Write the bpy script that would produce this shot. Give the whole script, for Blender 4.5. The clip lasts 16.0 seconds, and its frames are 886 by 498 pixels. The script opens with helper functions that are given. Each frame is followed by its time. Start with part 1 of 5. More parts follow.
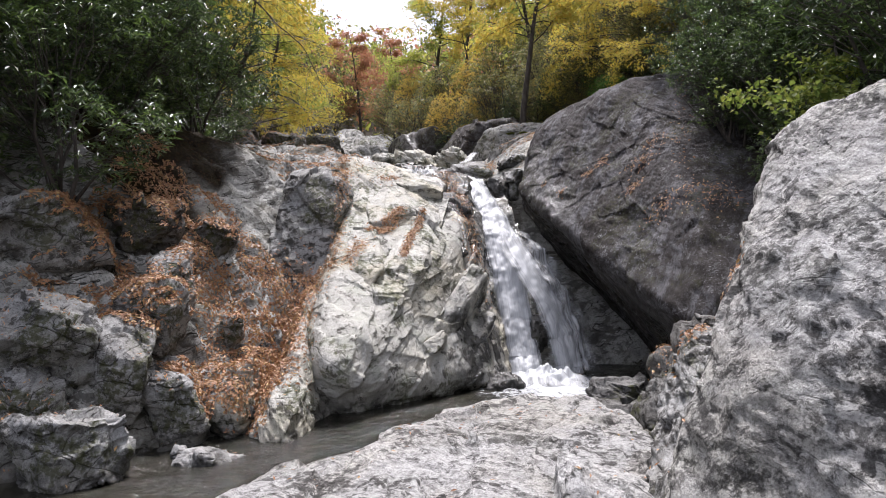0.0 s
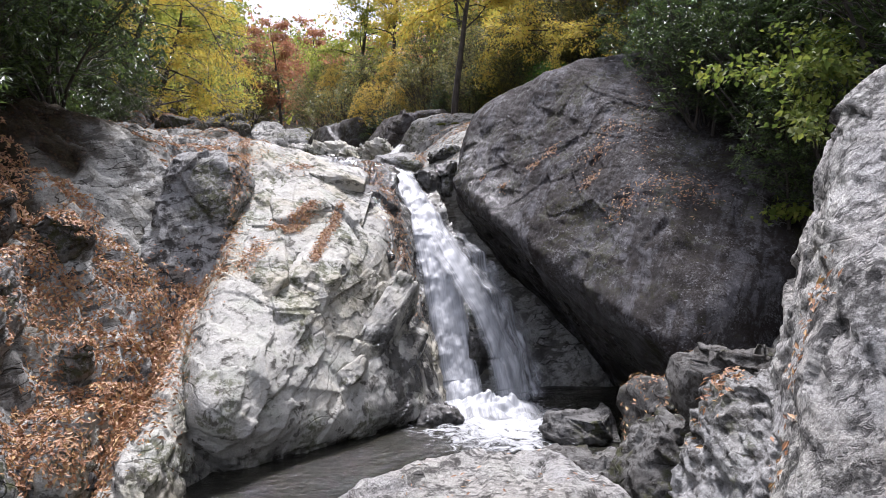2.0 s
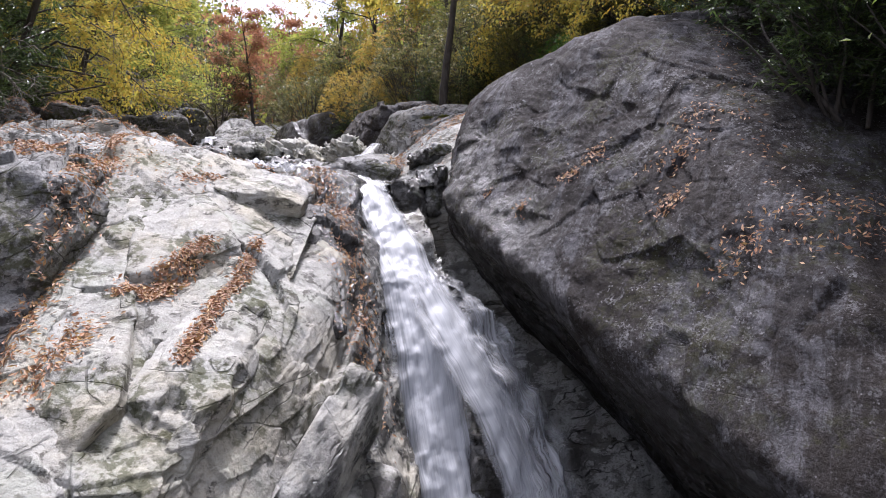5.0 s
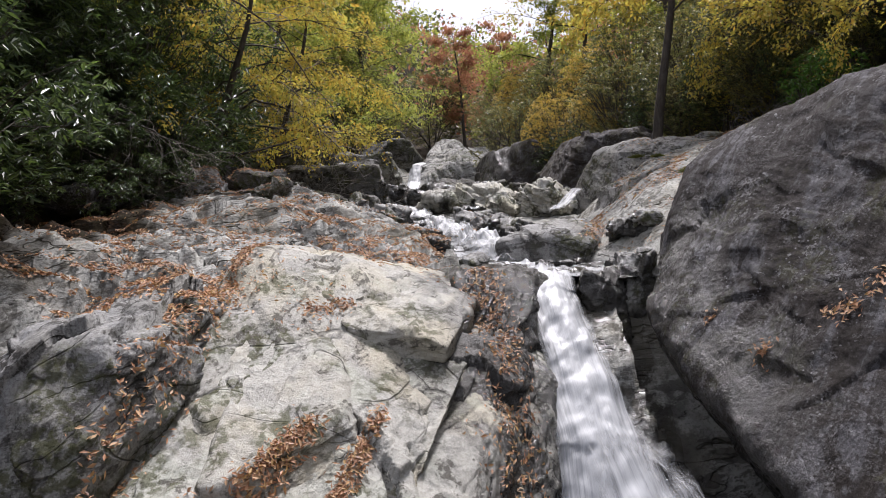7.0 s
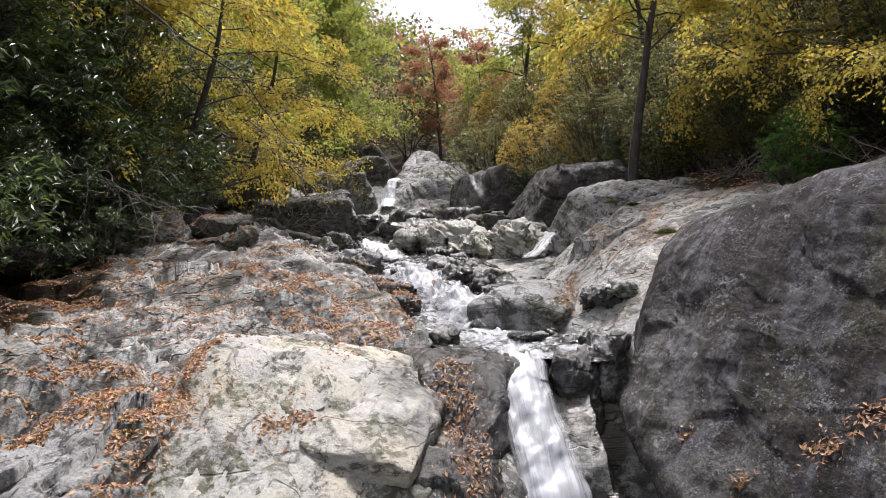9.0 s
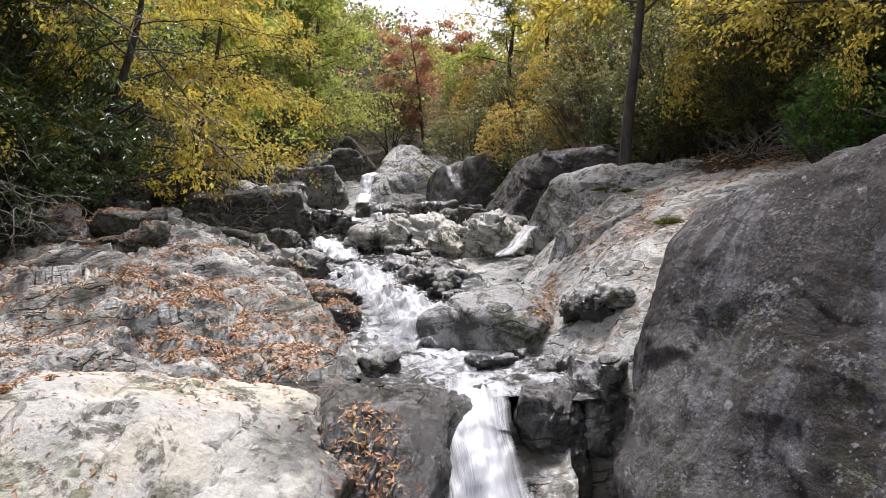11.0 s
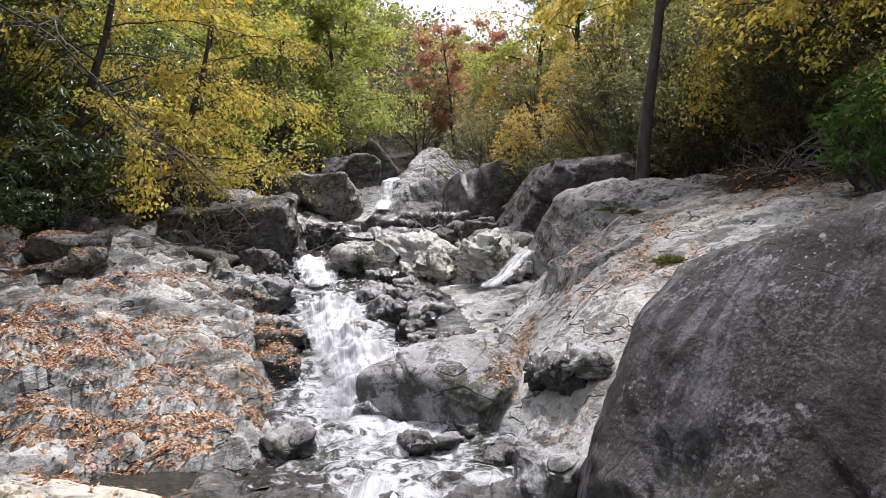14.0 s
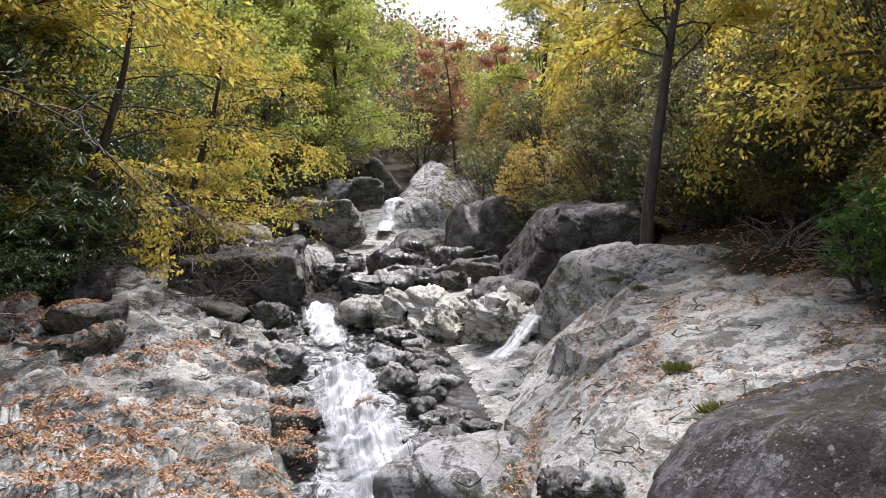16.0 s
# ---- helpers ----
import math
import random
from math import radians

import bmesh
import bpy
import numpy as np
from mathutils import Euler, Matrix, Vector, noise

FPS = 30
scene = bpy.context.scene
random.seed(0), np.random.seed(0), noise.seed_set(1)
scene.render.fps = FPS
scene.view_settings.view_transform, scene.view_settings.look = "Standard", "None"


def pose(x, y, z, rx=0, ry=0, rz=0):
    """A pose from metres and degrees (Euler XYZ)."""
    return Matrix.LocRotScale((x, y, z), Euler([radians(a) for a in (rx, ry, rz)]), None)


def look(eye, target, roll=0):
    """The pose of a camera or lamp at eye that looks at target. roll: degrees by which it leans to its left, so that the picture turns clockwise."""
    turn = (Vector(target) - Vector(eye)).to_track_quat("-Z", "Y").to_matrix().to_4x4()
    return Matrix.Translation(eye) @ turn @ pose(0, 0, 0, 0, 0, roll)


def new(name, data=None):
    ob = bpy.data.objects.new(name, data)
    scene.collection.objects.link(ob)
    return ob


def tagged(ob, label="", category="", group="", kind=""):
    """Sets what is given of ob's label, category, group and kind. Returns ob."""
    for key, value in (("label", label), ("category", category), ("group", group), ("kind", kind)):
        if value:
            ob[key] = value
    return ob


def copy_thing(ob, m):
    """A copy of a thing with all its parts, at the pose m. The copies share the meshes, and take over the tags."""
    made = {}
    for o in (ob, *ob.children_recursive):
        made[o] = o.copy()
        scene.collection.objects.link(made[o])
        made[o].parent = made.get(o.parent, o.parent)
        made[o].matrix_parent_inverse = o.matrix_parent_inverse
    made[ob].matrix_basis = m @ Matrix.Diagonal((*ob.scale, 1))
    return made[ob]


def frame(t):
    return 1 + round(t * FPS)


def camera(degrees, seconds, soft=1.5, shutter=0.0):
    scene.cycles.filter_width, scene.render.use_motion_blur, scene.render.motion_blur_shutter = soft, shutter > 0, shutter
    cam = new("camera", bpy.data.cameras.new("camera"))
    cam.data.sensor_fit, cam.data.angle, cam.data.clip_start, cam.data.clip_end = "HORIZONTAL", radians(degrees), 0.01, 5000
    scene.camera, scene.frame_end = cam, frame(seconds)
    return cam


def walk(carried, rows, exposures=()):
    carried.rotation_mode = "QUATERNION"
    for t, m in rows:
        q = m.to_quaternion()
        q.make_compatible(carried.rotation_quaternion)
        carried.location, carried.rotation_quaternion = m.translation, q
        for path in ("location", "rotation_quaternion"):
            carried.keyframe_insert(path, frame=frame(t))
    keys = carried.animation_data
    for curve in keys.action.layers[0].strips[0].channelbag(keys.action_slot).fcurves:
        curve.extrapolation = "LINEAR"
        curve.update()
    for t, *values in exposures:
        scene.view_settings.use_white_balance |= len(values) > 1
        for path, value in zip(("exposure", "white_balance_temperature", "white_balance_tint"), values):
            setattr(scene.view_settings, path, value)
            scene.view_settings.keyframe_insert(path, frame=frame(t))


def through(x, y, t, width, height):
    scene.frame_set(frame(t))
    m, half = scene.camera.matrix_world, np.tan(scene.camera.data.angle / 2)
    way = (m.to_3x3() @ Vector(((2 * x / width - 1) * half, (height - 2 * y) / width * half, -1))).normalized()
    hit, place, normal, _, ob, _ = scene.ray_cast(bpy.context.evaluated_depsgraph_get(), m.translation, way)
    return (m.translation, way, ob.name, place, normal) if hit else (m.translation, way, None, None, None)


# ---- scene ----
cam = camera(65.7, 16.0, 0.9)
METRES, EYE, TILT, LEAN, TURN = 20.0, 3.2, 0.0, 0.0, 0.0
ROWS = [
    (0.0, 0.0, 0.0, 0.0, -0.0, 0.0, 0.0),
    (0.5, 0.0004, 0.0276, 0.0012, 0.03, 0.0, -0.03),
    (1.0, 0.001, 0.06, 0.0021, -0.53, 0.02, -0.09),
    (1.5, 0.0009, 0.0957, 0.0029, -1.49, 0.0, -0.11),
    (2.0, 0.004, 0.1347, 0.0033, -6.19, 0.02, -0.28),
    (2.5, 0.0045, 0.1749, 0.004, -9.03, -0.0, -0.29),
    (3.0, 0.0086, 0.2176, 0.0045, -9.0, -0.0, -0.26),
    (5.5, 0.0416, 0.453, 0.0623, -6.65, 0.0, -0.08),
    (6.0, 0.0481, 0.4945, 0.0819, -3.49, 0.06, 0.05),
    (6.5, 0.0567, 0.5266, 0.0994, 7.48, 0.15, 0.19),
    (7.0, 0.0638, 0.5346, 0.1239, 10.84, 0.1, 0.12),
    (7.5, 0.0672, 0.5352, 0.1556, 10.83, 0.02, -0.03),
    (8.0, 0.0695, 0.5352, 0.1789, 10.88, -0.01, -0.16),
    (8.5, 0.0691, 0.5416, 0.1808, 10.9, 0.02, -0.26),
    (9.0, 0.0656, 0.5542, 0.1838, 8.86, -0.02, -0.26),
    (11.5, 0.0906, 0.7393, 0.1822, 8.19, -0.11, 0.36),
    (12.0, 0.1037, 0.7762, 0.1851, 8.25, -0.08, 0.26),
    (12.5, 0.1155, 0.7987, 0.1896, 8.32, -0.05, 0.21),
    (13.0, 0.1263, 0.8018, 0.1946, 10.05, -0.08, 0.12),
    (13.5, 0.1274, 0.7988, 0.1973, 11.88, -0.02, 0.11),
    (14.0, 0.1246, 0.793, 0.2084, 11.82, -0.13, -0.01),
    (14.5, 0.1213, 0.7874, 0.2339, 11.75, -0.22, -0.22),
    (15.0, 0.1178, 0.7824, 0.256, 11.68, -0.26, -0.39),
    (15.5, 0.1165, 0.7795, 0.27, 11.63, -0.29, -0.53),
    (16.0, 0.1157, 0.7778, 0.2744, 11.62, -0.29, -0.67),
]
walk(cam, [(t, pose(0, 0, EYE, TILT, LEAN, TURN) @ pose(METRES * x, METRES * y, METRES * z, 90 + pitch, roll, yaw)) for t, x, y, z, yaw, pitch, roll in ROWS],
     [(0.0, 1.15, 6150, 18), (3.0, 1.2, 5900, 20), (5.5, 1.1, 5900, 22), (6.5, 0.78, 6150, 18), (8.0, 0.92, 6200, 18), (9.0, 1.0, 6200, 18), (16.0, 1.15, 6050, 18)])

# ---- sky and sun ----
world = bpy.data.worlds.new("sky")
scene.world = world
world.use_nodes = True
wn = world.node_tree
sky = wn.nodes.new("ShaderNodeTexSky")
sky.sky_type, sky.sun_disc = "NISHITA", False
sky.sun_elevation, sky.sun_rotation = radians(64), radians(0)
sky.air_density, sky.dust_density, sky.ozone_density = 1.0, 6.0, 1.0
cloud = wn.nodes.new("ShaderNodeMix")
cloud.data_type = "RGBA"
cloud.inputs[0].default_value, cloud.inputs[7].default_value = 0.7, (6.5, 6.6, 6.9, 1)
wn.links.new(sky.outputs[0], cloud.inputs[6])
wn.links.new(cloud.outputs[2], wn.nodes["Background"].inputs[0])
wn.nodes["Background"].inputs[1].default_value = 0.097
sun = new("sun", bpy.data.lights.new("sun", "SUN"))
sun.data.energy, sun.data.angle, sun.data.color = 4.0, radians(9), (1.0, 0.97, 0.92)
sun.matrix_world = look((0.2, 4.2, 8.8), (0, 0, 0))


# ---- noise ----
def hash01(i, j, k, seed=0):
    h = (i.astype(np.int64) * 73856093) ^ (j.astype(np.int64) * 19349663) ^ (k.astype(np.int64) * 83492791) ^ (seed * 2654435761)
    h = (h ^ (h >> 13)) * 1274126177 & 0x7FFFFFFF
    h = (h ^ (h >> 15)) * 668265263 & 0x7FFFFFFF
    return ((h ^ (h >> 14)) & 0xFFFFF) / float(0xFFFFF)


def vnoise(p, seed=0):
    """Smooth noise from -1 to 1 at the rows of p."""
    f = np.floor(p)
    t = p - f
    t = t * t * t * (t * (t * 6 - 15) + 10)
    i, j, k = (f[:, a].astype(np.int64) for a in range(3))
    out = np.zeros(len(p))
    for a in (0, 1):
        for b in (0, 1):
            for c in (0, 1):
                w = (t[:, 0] if a else 1 - t[:, 0]) * (t[:, 1] if b else 1 - t[:, 1]) * (t[:, 2] if c else 1 - t[:, 2])
                out += w * hash01(i + a, j + b, k + c, seed)
    return out * 2 - 1


def fbm(p, octaves=4, seed=0, gain=0.5):
    out, amp = np.zeros(len(p)), 1.0
    for o in range(octaves):
        out += amp * vnoise(p * 2.03 ** o + 17.3 * o, seed + o)
        amp *= gain
    return out


def facets(p, seed=0, tilt=0.9):
    """Broken rock: each cell is a tilted plane of its own height. Returns height and the nearness of the joint."""
    f = np.floor(p)
    best = np.full(len(p), 9.0)
    second = np.full(len(p), 9.0)
    off, cell = np.zeros_like(p), np.zeros_like(p)
    for a in (-1, 0, 1):
        for b in (-1, 0, 1):
            for c in (-1, 0, 1):
                g = f + np.array([a, b, c])
                d = p - g - np.stack([hash01(g[:, 0], g[:, 1], g[:, 2], seed + n) for n in range(3)], 1)
                dist = (d * d).sum(1)
                near = dist < best
                second = np.where(near, best, np.minimum(second, dist))
                off[near], cell[near] = d[near], g[near]
                best = np.where(near, dist, best)
    r = [hash01(cell[:, 0], cell[:, 1], cell[:, 2], seed + n) - 0.5 for n in range(3, 7)]
    return r[0] + tilt * (r[1] * off[:, 0] + r[2] * off[:, 1] + r[3] * off[:, 2]), np.sqrt(second) - np.sqrt(best)


def smoothstep(a, b, x):
    t = np.clip((x - a) / (b - a), 0, 1)
    return t * t * (3 - 2 * t)


def softmin(a, b, k):
    h = np.clip(0.5 + 0.5 * (b - a) / k, 0, 1)
    return b * (1 - h) + a * h - k * h * (1 - h)


# ---- materials ----
class Nodes:
    def __init__(self, name):
        self.mat = bpy.data.materials.new(name)
        self.mat.use_nodes = True
        self.t = self.mat.node_tree
        self.b = self.t.nodes["Principled BSDF"]
        self.pos = self.t.nodes.new("ShaderNodeTexCoord").outputs["Object"]

    def put(self, kind, **inputs):
        n = self.t.nodes.new(kind)
        for k, v in inputs.items():
            self.set(n.inputs[k.replace("_", " ")], v)
        return n

    def set(self, socket, v):
        if isinstance(v, bpy.types.NodeSocket):
            self.t.links.new(v, socket)
        else:
            socket.default_value = v

    def noise(self, scale, detail=6.0, rough=0.6, distort=0.0, vector=None):
        n = self.put("ShaderNodeTexNoise", Vector=vector or self.pos, Scale=scale, Detail=detail, Roughness=rough, Distortion=distort)
        return n.outputs["Fac"]

    def ramp(self, fac, lo, hi, a=0.0, b=1.0):
        n = self.put("ShaderNodeMapRange", Value=fac)
        n.inputs[1].default_value, n.inputs[2].default_value, n.inputs[3].default_value, n.inputs[4].default_value = lo, hi, a, b
        return n.outputs[0]

    def math(self, op, a, b=0.5):
        n = self.t.nodes.new("ShaderNodeMath")
        n.operation = op
        self.set(n.inputs[0], a)
        self.set(n.inputs[1], b)
        return n.outputs[0]

    def mix(self, fac, a, b, blend="MIX"):
        n = self.t.nodes.new("ShaderNodeMix")
        n.data_type, n.blend_type = "RGBA", blend
        self.set(n.inputs[0], fac)
        for s, v in ((n.inputs[6], a), (n.inputs[7], b)):
            self.set(s, v if isinstance(v, bpy.types.NodeSocket) else (*v, 1))
        return n.outputs[2]

    def scaled(self, x, y, z, rx=0, ry=0, rz=0):
        n = self.put("ShaderNodeMapping", Vector=self.pos)
        n.inputs["Scale"].default_value = (x, y, z)
        n.inputs["Rotation"].default_value = (radians(rx), radians(ry), radians(rz))
        return n.outputs[0]

    def laid(self, x, y, z, rx=0, ry=0, rz=0):
        """The place turned first and then stretched, so that layers or streaks lie along a slope."""
        n = self.put("ShaderNodeMapping", Vector=self.pos)
        n.inputs["Rotation"].default_value = (radians(rx), radians(ry), radians(rz))
        k = self.put("ShaderNodeMapping", Vector=n.outputs[0])
        k.inputs["Scale"].default_value = (x, y, z)
        return k.outputs[0]

    def bump(self, height, strength, distance, normal=None):
        n = self.put("ShaderNodeBump", Height=height, Strength=strength, Distance=distance)
        if normal:
            self.t.links.new(normal, n.inputs["Normal"])
        return n.outputs[0]

    def attr(self, name):
        n = self.t.nodes.new("ShaderNodeAttribute")
        n.attribute_name = name
        return n.outputs["Fac"]

    def finish(self, color=None, rough=None, normal=None):
        for key, v in (("Base Color", color), ("Roughness", rough), ("Normal", normal)):
            if v is not None:
                self.set(self.b.inputs[key], v)
        return self.mat


def rock_material(name, pale, mid, dark, stain=0.25, lichen=0.0, streak=0.0, speck=0.5, crack=0.7, spots=(0.42, 0.42, 0.40), down=(0, 0), layers=0.9, grit=0.25, mossy=0.7, relief=0.07, warm=0.35, pits=0.0):
    """Gneiss: two greys, dark stains with ragged edges, layers, lichen flecks, black run-off streaks, fine grain."""
    m = Nodes(name)

    def patches(noise, share, soft=0.012):
        """The share of the surface, 0 to 1, on which this noise is high."""
        level = 0.5 + 0.06 * (1 - 2 * share)
        return m.ramp(noise, level - soft, level + soft)

    n1 = m.noise(0.7, 5, 0.55, 0.4)
    n2 = m.noise(3.0, 8, 0.66, 0.5)
    n3 = m.noise(18, 5, 0.65)
    bed = m.noise(1.0, 8, 0.66, 0.4, m.laid(0.9, 1.3, 4.2, -26, 8, 15))
    c = m.mix(patches(m.math("ADD", m.math("MULTIPLY", n1, 0.75), m.math("MULTIPLY", m.noise(4.5, 9, 0.7), 0.25)), 0.5, 0.035), pale, mid)
    c = m.mix(m.math("MULTIPLY", patches(n3, 0.5, 0.1), 0.4), c, mid)
    c = m.mix(m.math("MULTIPLY", patches(m.noise(6, 8, 0.7), 0.3, 0.05), 0.5), c, mid)
    c = m.mix(m.math("MULTIPLY", m.ramp(m.noise(0.55, 6, 0.62, 0.6), 0.46, 0.6), warm), c, m.mix(0.6, c, tuple(a * b * 1.25 for a, b in zip(mid, (1.08, 0.97, 0.72)))))
    c = m.mix(m.math("MULTIPLY", m.ramp(m.noise(1.6, 6, 0.62, 0.4), 0.5, 0.62), warm), c, m.mix(0.5, c, tuple(a * b for a, b in zip(mid, (0.92, 1.02, 0.88)))))
    if streak:
        run = m.noise(1.0, 8, 0.66, 0.5, m.laid(1.5, 1.5, 0.3, *down))
        c = m.mix(m.math("MULTIPLY", patches(run, 0.5, 0.03), streak), c, dark)
        thin = m.noise(1.0, 6, 0.62, 0.3, m.laid(5.0, 5.0, 0.5, *down))
        c = m.mix(m.math("MULTIPLY", patches(thin, 0.2, 0.02), streak * 0.8), c, tuple(v * 0.6 for v in dark))
    fine = m.noise(11, 11, 0.74, 0.3)
    c = m.mix(m.math("MULTIPLY", m.math("MULTIPLY", patches(fine, 0.42, 0.02), grit), m.ramp(n2, 0.42, 0.58, 0.25, 1.0)), c, dark)
    c = m.mix(m.math("MULTIPLY", m.math("MULTIPLY", patches(m.noise(34, 6, 0.7), 0.2, 0.015), grit * 0.5), patches(m.noise(1.3, 7, 0.68), 0.4, 0.05)), c, spots if lichen else pale)
    ragged = patches(m.noise(10, 6, 0.66), 0.7, 0.05)
    c = m.mix(m.math("MULTIPLY", m.math("MULTIPLY", patches(n2, stain, 0.015), ragged), 0.85), c, dark)
    c = m.mix(m.math("MULTIPLY", m.math("MULTIPLY", patches(bed, stain, 0.015), ragged), 0.85), c, dark)
    if lichen:
        area = patches(m.noise(0.9, 7, 0.66), 0.42, 0.04)
        crust = m.math("MULTIPLY", patches(m.noise(5, 9, 0.72), 0.2, 0.02), patches(m.noise(26, 5, 0.66), 0.55, 0.03))
        c = m.mix(m.math("MULTIPLY", m.math("MULTIPLY", crust, area), lichen * 0.7), c, spots)
        for size, near, cut in ((9.0, 0.16, 0.35), (21.0, 0.2, 0.55), (2.6, 0.13, 0.12)):
            v = m.put("ShaderNodeTexVoronoi", Vector=m.pos, Scale=size)
            some = m.ramp(m.put("ShaderNodeSeparateColor", Color=v.outputs["Color"]).outputs[0], cut + 0.01, cut - 0.01)
            edge = m.math("ADD", v.outputs["Distance"], m.math("MULTIPLY", m.math("SUBTRACT", m.noise(size * 3.5, 3, 0.6), 0.5), 0.35))
            disc = m.math("MULTIPLY", m.ramp(edge, near + 0.02, near - 0.02), some)
            if size > 5:
                disc = m.math("MULTIPLY", disc, m.math("ADD", 0.12, m.math("MULTIPLY", area, 0.88)))
            c = m.mix(m.math("MULTIPLY", disc, lichen), c, spots)
    c = m.mix(m.math("MULTIPLY", patches(m.noise(42, 3, 0.6), 0.15), speck * 0.6), c, dark)
    vein = m.noise(1.0, 2.5, 0.45, 0.5, m.scaled(0.42, 0.3, 0.8, 30, 20, 25))
    away = m.math("ABSOLUTE", m.math("SUBTRACT", vein, 0.5))
    line = m.math("MULTIPLY", m.math("MULTIPLY", m.ramp(away, 0.0045, 0.001), patches(m.noise(0.8, 4), 0.4, 0.04)), crack)
    split = m.noise(1.0, 2.5, 0.45, 0.15, m.laid(0.5, 0.7, 2.6, -26, 8, 15))
    gap = m.math("MULTIPLY", m.ramp(m.math("ABSOLUTE", m.math("SUBTRACT", split, 0.52)), 0.006, 0.002), patches(m.noise(1.1, 4, 0.6), 0.3, 0.02))
    line = m.math("MAXIMUM", line, m.math("MULTIPLY", gap, crack))
    c = m.mix(line, c, tuple(v * 0.4 for v in dark))
    if pits:
        hole = m.noise(1.0, 5, 0.6, 0.8, m.laid(7.0, 16.0, 11.0, 20, 25, 40))
        hole = m.math("MULTIPLY", m.ramp(hole, 0.57, 0.62), m.ramp(m.noise(1.4, 5, 0.6), 0.42, 0.56, 0.15, 1.0))
        c = m.mix(m.math("MULTIPLY", hole, 0.75 * pits), c, dark)
        line = m.math("MAXIMUM", line, m.math("MULTIPLY", hole, 0.8 * pits))
    moss = m.math("MULTIPLY", patches(m.noise(0.8, 7, 0.66), 0.16, 0.03), patches(m.noise(9, 5, 0.65), 0.5, 0.04))
    c = m.mix(m.math("MULTIPLY", moss, mossy), c, (0.055, 0.06, 0.02))
    one = m.t.nodes.new("ShaderNodeObjectInfo").outputs["Random"]
    c = m.mix(m.ramp(one, 0, 1, 0.0, 0.35), c, m.mix(0.5, c, (0.09, 0.075, 0.055)))
    rough = m.ramp(n3, 0.2, 0.8, 0.6, 0.9)
    w = m.math("MULTIPLY", m.attr("wet"), patches(m.noise(1.7, 7, 0.66), 0.75, 0.05))
    c = m.mix(w, c, m.mix(0.9, c, (0.016, 0.014, 0.011)))
    rough = m.math("MULTIPLY", rough, m.math("SUBTRACT", 1.0, m.math("MULTIPLY", w, 0.68)))
    m.set(m.b.inputs["Specular IOR Level"], m.math("ADD", 0.08, m.math("MULTIPLY", w, 0.5)))
    h = m.math("ADD", m.math("MULTIPLY", n2, 0.4), m.math("ADD", m.math("MULTIPLY", bed, layers), m.math("MULTIPLY", fine, 0.2 + 0.7 * grit)))
    h = m.math("ADD", h, m.math("MULTIPLY", m.noise(30, 6, 0.7), 0.1 + 0.25 * grit))
    h = m.math("SUBTRACT", h, m.math("MULTIPLY", line, 0.5))
    return m.finish(c, rough, m.bump(h, 1.0, relief))


PALE = rock_material("pale_gneiss", (0.48, 0.473, 0.428), (0.41, 0.404, 0.372), (0.075, 0.07, 0.06), -0.25, speck=0.25, crack=0.45, grit=0.25, warm=0.7)
GREY = rock_material("grey_gneiss", (0.36, 0.36, 0.352), (0.25, 0.25, 0.244), (0.045, 0.043, 0.04), 0.14, lichen=0.3, grit=0.35)
# Far boulders share it; there its dark tone also carries the trees' shade.
DARK = rock_material("lichen_gneiss", (0.116, 0.115, 0.124), (0.07, 0.069, 0.076), (0.02, 0.0165, 0.0155), 0.08, lichen=0.85, streak=0.85, crack=0.12, spots=(0.23, 0.228, 0.238), down=(36.6, -28.8), layers=0.25, grit=0.5, mossy=0.35, warm=0.1)
NEAR = rock_material("weathered_gneiss", (0.56, 0.555, 0.54), (0.45, 0.445, 0.435), (0.06, 0.058, 0.056), 0.02, lichen=0.3, crack=0.3, spots=(0.52, 0.52, 0.50), layers=0.45, grit=0.75, mossy=0.1, relief=0.1, pits=1.0)
BANK = rock_material("bank_gneiss", (0.18, 0.178, 0.171), (0.10, 0.098, 0.095), (0.022, 0.02, 0.018), 0.2, lichen=0.2, grit=0.4)


